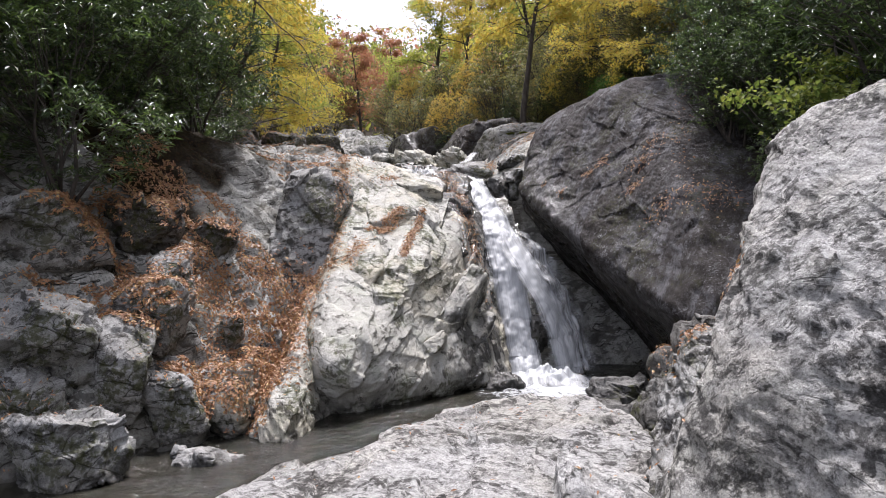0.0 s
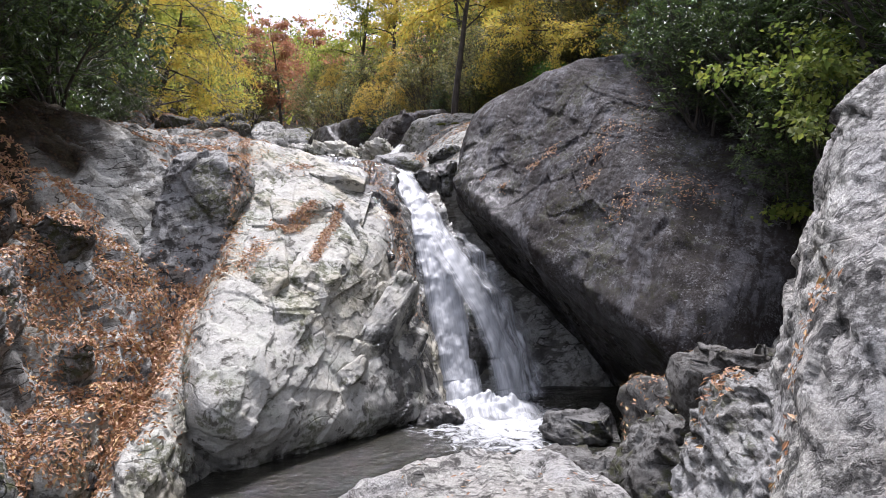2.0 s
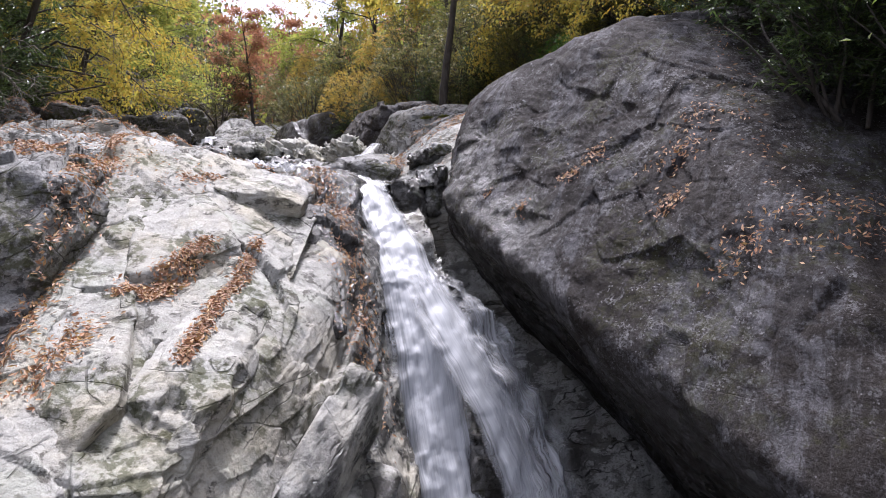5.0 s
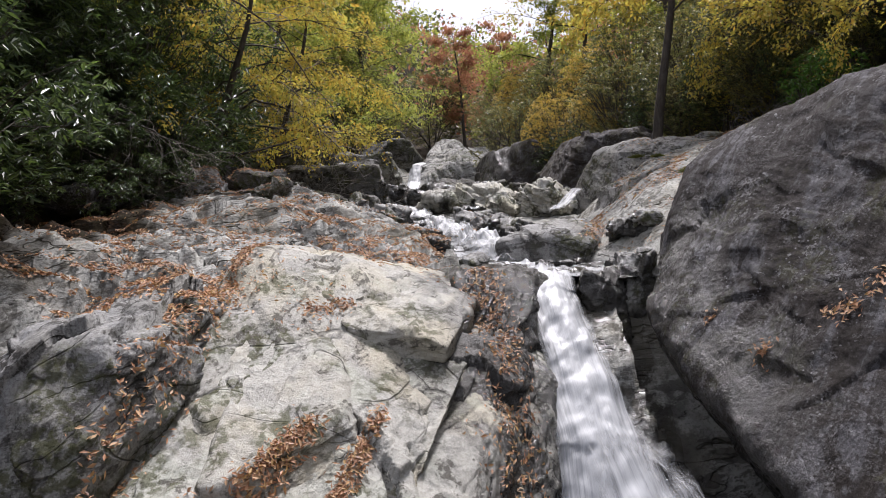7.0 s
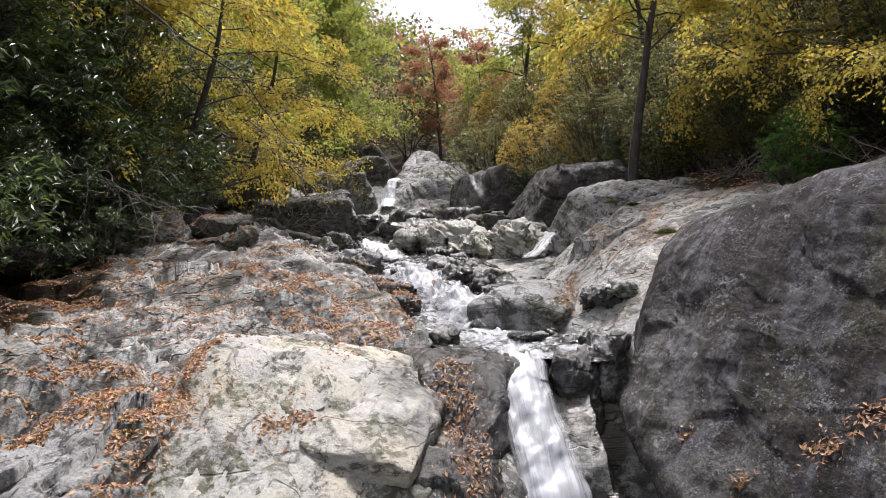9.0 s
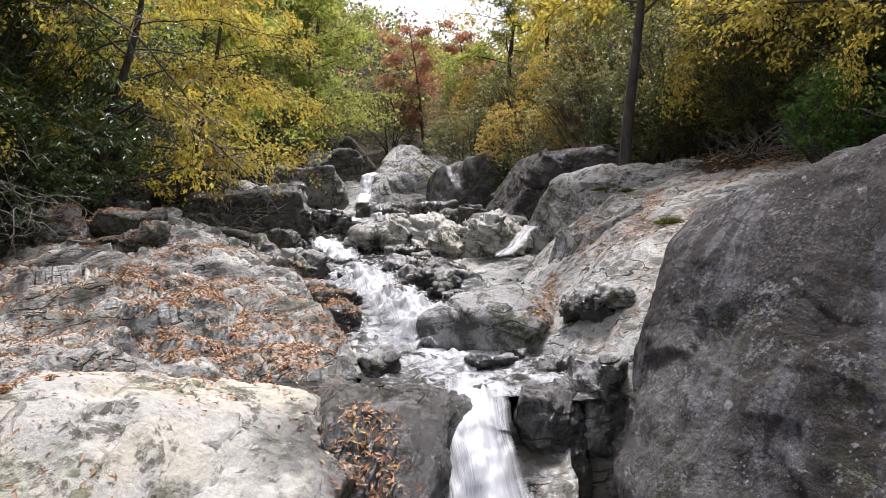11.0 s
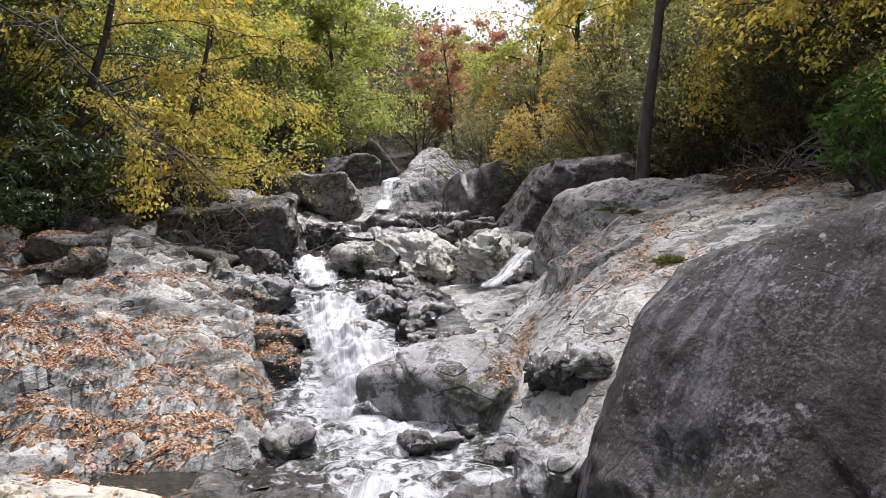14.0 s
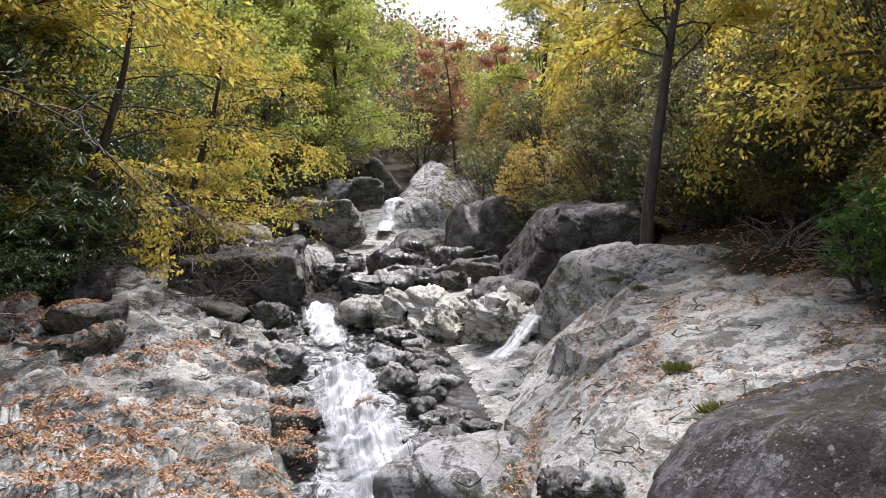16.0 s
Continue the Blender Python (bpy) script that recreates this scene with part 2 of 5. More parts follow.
def ground_material():
    """Bedrock near the stream, soil with old leaves under the woods."""
    m = Nodes("bedrock_and_soil")
    patch = m.noise(2.6, 8, 0.66, 0.5)
    grain = m.noise(24, 5, 0.65)
    bed = m.noise(1.0, 8, 0.66, 0.4, m.laid(1.2, 1.6, 5.0, -14, 8, 0))
    c = m.mix(m.ramp(m.noise(0.8, 6, 0.6), 0.44, 0.56), (0.42, 0.42, 0.39), (0.285, 0.286, 0.268))
    c = m.mix(m.ramp(m.noise(7, 7, 0.66), 0.5, 0.56, 0, 0.35), c, (0.16, 0.16, 0.155))
    c = m.mix(m.ramp(patch, 0.55, 0.58, 0, 0.65), c, (0.055, 0.052, 0.047))
    c = m.mix(m.ramp(bed, 0.535, 0.56, 0, 0.7), c, (0.05, 0.047, 0.042))
    c = m.mix(m.ramp(grain, 0.53, 0.56, 0, 0.4), c, (0.08, 0.076, 0.068))
    w = m.math("MULTIPLY", m.attr("wet"), m.ramp(m.noise(1.7, 6, 0.62), 0.44, 0.5))
    c = m.mix(w, c, m.mix(0.9, c, (0.016, 0.014, 0.011)))
    litter = m.put("ShaderNodeTexVoronoi", Vector=m.scaled(1, 1, 1), Scale=13.0)
    soil = m.mix(m.ramp(litter.outputs["Distance"], 0.1, 0.5), (0.05, 0.028, 0.014), (0.016, 0.011, 0.007))
    soil = m.mix(m.ramp(m.noise(5, 5), 0.4, 0.65), soil, (0.03, 0.024, 0.012))
    split = m.noise(1.0, 3, 0.5, 0.25, m.laid(0.7, 1.1, 3.2, -14, 8, 0))
    gap = m.math("MULTIPLY", m.ramp(m.math("ABSOLUTE", m.math("SUBTRACT", split, 0.52)), 0.012, 0.003), m.ramp(m.noise(1.7, 5, 0.6), 0.47, 0.52))
    c = m.mix(m.math("MULTIPLY", gap, 0.85), c, (0.02, 0.019, 0.016))
    c = m.mix(m.ramp(m.noise(0.6, 6, 0.62, 0.6), 0.47, 0.6, 0, 0.4), c, m.mix(0.6, c, (0.33, 0.30, 0.22)))
    c = m.mix(m.attr("soil"), c, soil)
    rough = m.math("SUBTRACT", 0.85, m.math("MULTIPLY", w, 0.62))
    m.set(m.b.inputs["Specular IOR Level"], m.math("ADD", 0.08, m.math("MULTIPLY", w, 0.5)))
    h = m.math("ADD", m.math("MULTIPLY", patch, 0.6), m.math("ADD", m.math("MULTIPLY", bed, 0.9), m.math("MULTIPLY", m.noise(11, 11, 0.74), 0.35)))
    h = m.math("SUBTRACT", h, m.math("MULTIPLY", gap, 0.5))
    return m.finish(c, rough, m.bump(h, 1.0, 0.09))


GROUND = ground_material()


def leaf_material(name, colors, rough=0.55, through=0.35, gloss=0.3):
    m = Nodes(name)
    r = m.t.nodes.new("ShaderNodeNewGeometry").outputs["Random Per Island"]
    ramp = m.put("ShaderNodeValToRGB", Fac=r)
    while len(ramp.color_ramp.elements) < len(colors):
        ramp.color_ramp.elements.new(0.5)
    for i, col in enumerate(colors):
        e = ramp.color_ramp.elements[i]
        e.position, e.color = i / max(1, len(colors) - 1), (*col, 1)
    c = m.mix(m.ramp(m.noise(0.7, 3), 0.3, 0.7, 0, 0.55), ramp.outputs[0], tuple(v * 0.6 for v in colors[0]))
    m.finish(c, rough)
    m.b.inputs["Specular IOR Level"].default_value = gloss
    tr = m.put("ShaderNodeBsdfTranslucent", Color=c)
    mix = m.t.nodes.new("ShaderNodeMixShader")
    mix.inputs[0].default_value = through
    m.t.links.new(m.b.outputs[0], mix.inputs[1])
    m.t.links.new(tr.outputs[0], mix.inputs[2])
    m.t.links.new(mix.outputs[0], m.t.nodes["Material Output"].inputs[0])
    return m.mat


RHODO = leaf_material("rhododendron_leaf", [(0.024, 0.04, 0.018), (0.04, 0.066, 0.025), (0.14, 0.21, 0.045), (0.027, 0.046, 0.02)], 0.36, 0.36, 0.55)
YELLOW = leaf_material("yellow_leaf", [(0.52, 0.42, 0.07), (0.60, 0.50, 0.09), (0.36, 0.38, 0.07), (0.56, 0.33, 0.05), (0.42, 0.42, 0.08)], 0.6, 0.5)
LIME = leaf_material("yellow_green_leaf", [(0.24, 0.30, 0.06), (0.38, 0.42, 0.08), (0.50, 0.48, 0.10), (0.18, 0.25, 0.06)], 0.6, 0.5)
# Yellow-green leaf colours lowered to carry the shade the maple stands in.
SHADED_MAPLE = leaf_material("shaded_maple_leaf", [(0.10, 0.15, 0.03), (0.17, 0.22, 0.04), (0.28, 0.30, 0.06), (0.13, 0.18, 0.04)], 0.6, 0.5)
OLIVE = leaf_material("olive_leaf", [(0.085, 0.105, 0.04), (0.15, 0.165, 0.06), (0.34, 0.29, 0.085), (0.11, 0.115, 0.05)], 0.45, 0.4)
ORANGE = leaf_material("orange_leaf", [(0.48, 0.32, 0.06), (0.56, 0.40, 0.08), (0.36, 0.27, 0.06), (0.28, 0.27, 0.07)], 0.6, 0.45)
# Paler and duller reds, with the haze of distance mixed into the colour.
HAZED_RED = leaf_material("hazed_red_leaf", [(0.40, 0.17, 0.10), (0.48, 0.23, 0.12), (0.34, 0.16, 0.10), (0.46, 0.30, 0.13)], 0.6, 0.45)
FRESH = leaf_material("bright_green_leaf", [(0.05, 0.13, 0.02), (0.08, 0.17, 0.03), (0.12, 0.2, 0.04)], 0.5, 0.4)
LITTER = leaf_material("dry_leaf", [(0.32, 0.155, 0.08), (0.44, 0.225, 0.11), (0.17, 0.088, 0.052), (0.54, 0.35, 0.19), (0.36, 0.175, 0.085), (0.50, 0.33, 0.12), (0.23, 0.112, 0.062)], 0.55, 0.15, 0.4)
MOSS = leaf_material("moss_blade", [(0.13, 0.17, 0.035), (0.2, 0.22, 0.05), (0.26, 0.23, 0.08)], 0.8, 0.3)


def bark_material(name, a, b):
    m = Nodes(name)
    n = m.noise(1.0, 7, 0.7, 0.5, m.scaled(9, 9, 2))
    return m.finish(m.mix(m.ramp(n, 0.35, 0.65), a, b), 0.9, m.bump(n, 0.8, 0.04))


BARK = bark_material("bark", (0.025, 0.02, 0.016), (0.075, 0.064, 0.055))
TWIG = bark_material("grey_twig", (0.12, 0.105, 0.09), (0.22, 0.2, 0.18))


def water_material():
    m = Nodes("stream_water")
    rip = m.noise(3.2, 6, 0.65, 1.2, m.scaled(1.0, 2.2, 1.0, 0, 0, -30))
    fine = m.noise(14, 4, 0.6, 0.8)
    c = m.mix(m.ramp(m.noise(0.8, 4), 0.35, 0.65), (0.010, 0.010, 0.008), (0.024, 0.023, 0.017))
    foam = m.attr("foam")
    f = m.math("MULTIPLY", foam, 1.15)
    f = m.math("ADD", f, m.math("MULTIPLY", m.math("SUBTRACT", m.noise(4.5, 8, 0.75, 1.0), 0.5), 2.2))
    f = m.math("MULTIPLY", m.ramp(f, 0.45, 0.85), m.ramp(foam, 0.02, 0.25))
    c = m.mix(f, c, (0.40, 0.412, 0.42))
    m.b.inputs["IOR"].default_value = 1.33
    m.b.inputs["Specular IOR Level"].default_value = 0.3
    h = m.math("ADD", rip, m.math("MULTIPLY", fine, 0.25))
    return m.finish(c, m.math("ADD", 0.06, m.math("MULTIPLY", f, 0.6)), m.bump(h, 0.7, 0.06))


def white_water_material():
    """Falling water: long white threads with clear gaps between them."""
    m = Nodes("white_water")
    uv = m.t.nodes.new("ShaderNodeUVMap").outputs[0]
    st = m.put("ShaderNodeMapping", Vector=uv)
    st.inputs["Scale"].default_value = (24.0, 0.8, 1.0)
    s = m.noise(1.0, 7, 0.65, 0.5, st.outputs[0])
    st2 = m.put("ShaderNodeMapping", Vector=uv)
    st2.inputs["Scale"].default_value = (70.0, 2.6, 1.0)
    s2 = m.noise(1.0, 5, 0.7, 0.3, st2.outputs[0])
    both = m.math("ADD", m.math("MULTIPLY", s, 0.65), m.math("MULTIPLY", s2, 0.35))
    body = m.attr("foam")
    a = m.ramp(m.math("ADD", both, m.math("MULTIPLY", m.math("SUBTRACT", body, 0.5), 0.9)), 0.30, 0.72)
    c = m.mix(m.ramp(both, 0.35, 0.62), (0.25, 0.262, 0.274), (0.41, 0.42, 0.43))
    m.b.inputs["Alpha"].default_value = 1.0
    m.set(m.b.inputs["Alpha"], a)
    m.b.inputs["Subsurface Weight"].default_value = 0.0
    return m.finish(c, 0.5, m.bump(both, 0.5, 0.04))


WATER = water_material()
WHITE = white_water_material()


# ---- mesh helpers ----
def mesh_from(name, verts, faces, material, smooth=True, **attributes):
    """faces: one array of quads or of triangles."""
    verts, faces = np.asarray(verts, np.float32), np.asarray(faces, np.int32)
    n = faces.shape[1]
    me = bpy.data.meshes.new(name)
    me.vertices.add(len(verts))
    me.vertices.foreach_set("co", verts.ravel())
    me.loops.add(faces.size)
    me.loops.foreach_set("vertex_index", faces.ravel())
    me.polygons.add(len(faces))
    me.polygons.foreach_set("loop_start", np.arange(0, faces.size, n, dtype=np.int32))
    me.polygons.foreach_set("use_smooth", np.full(len(faces), smooth))
    for key, v in attributes.items():
        if key == "uv":
            layer = me.uv_layers.new(name="uv")
            layer.data.foreach_set("uv", np.asarray(v, np.float32)[faces.ravel()].ravel())
        else:
            me.attributes.new(key, "FLOAT", "POINT").data.foreach_set("value", np.asarray(v, np.float32))
    me.update(calc_edges=True)
    me.materials.append(material)
    return me


def part(name, mesh, parent, label="", at=None):
    ob = new(name, mesh)
    ob.parent = parent
    if at is not None:
        ob.matrix_basis = at
    return tagged(ob, label)


def cube_sphere(n):
    u = np.tan(np.linspace(-1, 1, n + 1) * math.pi / 4)
    a, b = (g.ravel() for g in np.meshgrid(u, u, indexing="ij"))
    one = np.ones_like(a)
    sides = [(one, a, b), (-one, b, a), (b, one, a), (a, -one, b), (a, b, one), (b, a, -one)]
    pts = np.concatenate([np.stack(s, 1) for s in sides])
    idx = np.arange((n + 1) ** 2).reshape(n + 1, n + 1)
    q = np.stack([idx[:-1, :-1], idx[1:, :-1], idx[1:, 1:], idx[:-1, 1:]], -1).reshape(-1, 4)
    quads = np.concatenate([q + k * (n + 1) ** 2 for k in range(6)])
    key = np.round(pts * 1e5).astype(np.int64)
    _, first, inv = np.unique(key, axis=0, return_index=True, return_inverse=True)
    pts = pts[first]
    return pts / np.linalg.norm(pts, axis=1)[:, None], inv.ravel()[quads]


SPHERES = {}


def vertex_normals(v, q):
    n = np.cross(v[q[:, 2]] - v[q[:, 0]], v[q[:, 3]] - v[q[:, 1]])
    out = np.zeros_like(v)
    for k in range(4):
        np.add.at(out, q[:, k], n)
    return out / np.maximum(np.linalg.norm(out, axis=1), 1e-9)[:, None]


UP_Y = np.array([20.9, 21.6, 22.6, 23.3, 23.7, 24.2, 24.7, 25.3, 26.2, 27.0, 27.6, 28.6, 29.4, 30.2, 31.5, 33, 35, 37])
UP_Z = np.array([5.28, 5.34, 5.4, 5.43, 5.53, 5.65, 5.78, 5.86, 5.98, 6.14, 6.3, 6.42, 6.6, 6.72, 6.85, 7.05, 7.3, 7.5])
WET_PATH = [(21.7, 0.95, 5.2), (25.0, -0.8, 5.7), (27.9, -2.2, 6.2), (31.5, -4.1, 6.8), (34.0, -5.2, 7.3)]


def wetness(p):
    """Spray and splash: 1 beside the stream, falling off with height and distance."""
    y = np.array([16.0, 17.5, 20.0] + [r[0] for r in WET_PATH])
    sx = np.interp(p[:, 1], y, [2.5, 2.1, 1.2] + [r[1] for r in WET_PATH])
    sz = np.interp(p[:, 1], y, [0.3, 2.4, 4.6] + [r[2] for r in WET_PATH])
    reach = np.interp(p[:, 1], [13, 15, 17, 20, 21.5, 22.5, 30, 34, 42], [1.2, 1.6, 1.5, 1.0, 0.3, 0.0, 0.2, 1.6, 2.4])
    near = 1 - smoothstep(0.2 + reach, 0.6 + reach * 1.3, np.abs(p[:, 0] - sx) - 0.45)
    low = 1 - smoothstep(0.1 + 0.8 * reach, 0.5 + 1.6 * reach, p[:, 2] - sz)
    pool = 1 - smoothstep(0.32, 0.62, p[:, 2])
    return np.clip(np.maximum(near * low * smoothstep(12.8, 14.2, p[:, 1]) * (p[:, 1] < 44), pool * (p[:, 1] < 18)), 0, 1)


def rock(name, centre, size, planes, material, n=40, seed=0, sharp=14, rough=0.1, scale=0.9, label="", tilt=(0, 0, 0), group="", fine=0.5, lay=(30, 15, 20), parent=None, coarse=1.5, swell=0.2, soaked=False):
    """A rock bounded by the planes (normal, point), both in the world; without planes a random block, turned by tilt.
    lay: how its layers lie, which the broken faces follow."""
    if n not in SPHERES:
        SPHERES[n] = cube_sphere(n)
    d0, quads = SPHERES[n]
    size = np.array(size, float)
    d = d0 * size
    c = np.array(centre, float)
    rng = np.random.default_rng(seed + 100)
    if planes is None:
        planes = []
        for k in range(10):
            nv = rng.normal(size=3)
            nv /= np.linalg.norm(nv)
            planes.append((nv / size, nv * size * rng.uniform(0.66, 0.95)))
        for axis in np.eye(3):
            planes += [(axis / size, axis * size * rng.uniform(0.75, 0.95)), (-axis / size, -axis * size * rng.uniform(0.85, 1.0))]
        base = np.zeros(3)
    else:
        base = c
    inv = np.zeros(len(d))
    for nv, pt in planes:
        nv = np.array(nv, float)
        dist = nv @ (np.array(pt, float) - base)
        inv += np.maximum(0, d @ nv / max(dist, 1e-3)) ** sharp
    v = d / (inv ** (1 / sharp))[:, None]
    nrm = vertex_normals(v, quads)
    turn = np.array(Euler([radians(a) for a in tilt]).to_matrix())
    v, nrm = v @ turn.T, nrm @ turn.T
    wp = v + c
    lp = wp @ np.array(Euler([radians(a) for a in lay]).to_matrix()) * np.array([1.0, 0.55, 1.7])
    slow = fbm(wp * 0.55 / scale + seed, 3, seed)
    lp = lp + 0.2 * scale * np.stack([slow, -slow, slow], 1)
    f1, e1 = facets(lp / scale, seed + 5)
    f2, e2 = facets(lp / (scale * 0.4), seed + 9)
    f3, e3 = facets(lp / (scale * 0.15), seed + 15)
    h = 0.9 * slow + coarse * f1 + fine * f2 + fine * 0.4 * f3 + swell * fbm(wp * 3 / scale, 5, seed + 3, 0.55)
    v = v + nrm * (h * rough)[:, None]
    me = mesh_from(name, v, quads, material, wet=np.ones(len(v)) if soaked else wetness(v + c))
    if parent:
        return part(name, me, parent, label, pose(*c))
    ob = new(name, me)
    ob.location = c
    return tagged(ob, label, "rock", group)


# ---- the ground ----
def stream_x(y):
    return np.interp(y, [0, 8, 13, 16, 17.5, 20, 21.7, 23, 25, 27.9, 31.5, 34, 44, 55, 90], [-5, -2.2, 1.2, 2.5, 2.1, 1.2, 0.95, 0.45, -0.7, -2.2, -4.1, -5.2, -7, -9.3, -9])


def stream_z(y):
    return np.interp(y, [0, 15.6, 16.3, 17.0, 17.7, 18.7, 20, 21.5, 23.2, 24.2, 25.2, 27.5, 29, 31.5, 34, 44, 52, 55, 70, 90],
                     [-0.5, -0.5, 0.2, 1.3, 2.2, 3.3, 4.6, 5.08, 5.2, 5.3, 5.6, 5.9, 6.25, 6.55, 7.0, 8.0, 9.0, 10.6, 13, 17])


def ground_z(x, y, detail=True):
    sx, sz = stream_x(y), stream_z(y)
    d = x - sx
    w = np.interp(y, [0, 10, 14, 16, 20, 22, 24, 30, 60], [2.2, 2.0, 1.4, 0.7, 0.55, 1.1, 0.9, 0.9, 1.0])
    out = np.maximum(np.abs(d) - w, 0)
    # above the falls: a broad ledge to the left, a steeper slab to the right
    left = sz + 0.52 * smoothstep(0, 0.8, out) + 0.25 * np.minimum(out, 3.6) - 0.06 * np.clip(out - 3.6, 0, 4.4) + 0.75 * np.maximum(out - 8.0, 0)
    foot = np.interp(y, [20, 22, 24, 26, 29, 31, 36, 44, 60], [1.7, 1.5, 1.0, 1.0, 1.3, 1.9, 3.0, 1.0, -4.0])
    rise = np.maximum(x - np.maximum(foot, sx + w), 0)
    right = sz + 0.12 * smoothstep(0, 0.3, out) + 0.05 * np.minimum(out, np.maximum(foot - sx - w, 0)) + 0.85 * np.minimum(rise, 1.8) + 0.30 * np.clip(rise - 1.8, 0, 2.4) + 0.1 * np.clip(rise - 4.2, 0, 1.9) + 0.8 * np.maximum(rise - 6.1, 0)
    upper = np.where(d < 0, left, right)
    # below the falls
    bank = 2.0 - 1.0 * (x + 3.65) + 0.70 * (y - 13)
    shelf = 5.62 + 0.03 * (y - 18) + 0.12 * np.maximum(-x - 3.5, 0) + 0.75 * np.maximum(-x - 8.0 + 0.25 * np.maximum(16 - y, 0), 0)
    low_left = softmin(bank, shelf, 0.5)
    low_left = np.where(x > -2.6, softmin(low_left, sz + 4.2 * np.maximum(-d - 1.1, 0) ** 1.0, 0.4), low_left)
    wall = np.interp(y, [0, 8, 11, 13, 15, 17, 19, 21], [2.2, 2.9, 3.4, 4.6, 5.4, 5.8, 5.5, 4.5])
    low_right = np.interp(y, [0, 16.2, 18, 20, 21.5], [-0.5, -0.5, 0.4, 2.6, 4.95]) + 1.3 * np.maximum(x - wall, 0)
    chute = np.where(np.abs(d) < 0.8, sz, -9)
    lower = np.where(d < -0.6, np.maximum(low_left, -0.6), np.maximum(low_right, -0.6))
    lower = np.maximum(lower, np.where(y > 15.6, chute, -9))
    k = smoothstep(20.6, 21.8, y)
    z = lower * (1 - k) + upper * k
    z -= 0.4 * np.exp(-((x + 1.1) / 1.2) ** 2 - ((y - 21.2) / 0.42) ** 2)
    # the far end of the valley
    z += 0.33 * np.maximum(y - 75, 0) * smoothstep(75, 120, y)
    z = np.minimum(z, 40 + 0.1 * np.abs(x))
    if detail:
        p = np.stack([x, y, z], 1)
        slow = fbm(p * 0.5, 3, 2)
        q = p + 0.3 * np.stack([slow, slow, 0 * slow], 1)
        r = np.stack([0.87 * q[:, 0] + 0.5 * q[:, 1], 0.87 * q[:, 1] - 0.5 * q[:, 0], q[:, 2]], 1)
        f1, e1 = facets(r * np.array([0.5, 0.85, 0.8]), 31)
        f2, e2 = facets(r * np.array([1.1, 2.2, 1.5]), 41)
        f3, e3 = facets(r * np.array([3.6, 6.0, 4.0]), 51)
        dome = 0.16 * smoothstep(0, 0.55, e1) - 0.16 + 0.09 * smoothstep(0, 0.4, e2) - 0.09
        amp = 1 - 0.75 * ((np.abs(d) < w + 0.1) & (y > 20.5)) - 0.4 * (y < 16) * (np.abs(d) < w)
        amp = np.where((d > w) & (y > 20.5), 0.3 * amp, amp)
        z = z + amp * (0.14 * slow + dome + 0.30 * f1 + 0.19 * f2 + 0.09 * f3 + 0.03 * fbm(p * 5, 4, 8))
        z += 0.8 * fbm(p * 0.11, 3, 77) * smoothstep(7, 14, np.abs(d))
    return z


gx = np.concatenate([-9 - np.geomspace(0.2, 240, 60)[::-1], np.arange(-9, -6, 0.12), np.arange(-6, 5.5, 0.055), np.arange(5.5, 8, 0.12), 8 + np.geomspace(0.15, 240, 60)])
gy = np.concatenate([-np.geomspace(0.5, 60, 14)[::-1], np.arange(0, 7, 0.25), np.arange(7, 30, 0.06), np.arange(30, 40, 0.12), np.arange(40, 62, 0.3), 62 + np.geomspace(0.4, 240, 50)])
X, Y = np.meshgrid(gx, gy)
Z = ground_z(X.ravel(), Y.ravel())
ga = np.arange(X.size).reshape(X.shape)
gq = np.stack([ga[:-1, :-1], ga[:-1, 1:], ga[1:, 1:], ga[1:, :-1]], -1).reshape(-1, 4)
gp = np.stack([X.ravel(), Y.ravel(), Z], 1)
off = np.abs(gp[:, 0] - stream_x(gp[:, 1]))
soil = smoothstep(6.6, 7.6, off + 0.9 * fbm(gp * 0.6, 4, 5)) * (gp[:, 1] > 13)
soil = np.maximum(soil, smoothstep(8.0, 9.0, off + fbm(gp * 0.6, 4, 5)) * (gp[:, 1] <= 13))
soil = np.maximum(soil, smoothstep(58, 64, gp[:, 1]))
ground = tagged(new("ground", mesh_from("ground", gp, gq, GROUND, wet=wetness(gp), soil=soil)), "pale grey bedrock of the stream valley with dark leafy soil", "ground", kind="structure")


# ---- large rocks ----
outcrop = tagged(new("rock_outcrop"), "pale grey gneiss outcrop with leaf-filled cracks beside the falls", "rock")
rock("outcrop_body", (-1.3, 16.0, 2.0), (2.4, 4.2, 2.6), [
    ((0.195, -0.496, 0.846), (-1.60, 15.50, 3.61)), ((0.377, -0.424, 0.824), (-0.49, 16.43, 3.94)), ((0.86, -0.31, 0.39), (0.85, 16.5, 2.6)), ((0.706, -0.543, 0.455), (-0.43, 13.31, 1.36)),
    ((0.60, -0.62, -0.50), (-1.66, 11.35, 1.1)), ((-0.40, -0.75, -0.52), (-1.95, 11.5, 1.1)), ((-0.825, -0.343, 0.449), (-2.33, 13.41, 2.29)), ((0.124, -0.055, 0.991), (-0.49, 19.20, 5.33)),
    ((0.5, -0.2, 0.85), (0.2, 17.8, 4.45)), ((0, 1, 0.3), (0, 20.9, 5.2)), ((0, 0, -1), (0, 0, -0.6))],
    PALE, n=200, seed=3, rough=0.15, scale=1.7, sharp=26, coarse=0.75, fine=0.5, swell=0.14, parent=outcrop, lay=(28, 0, 12))
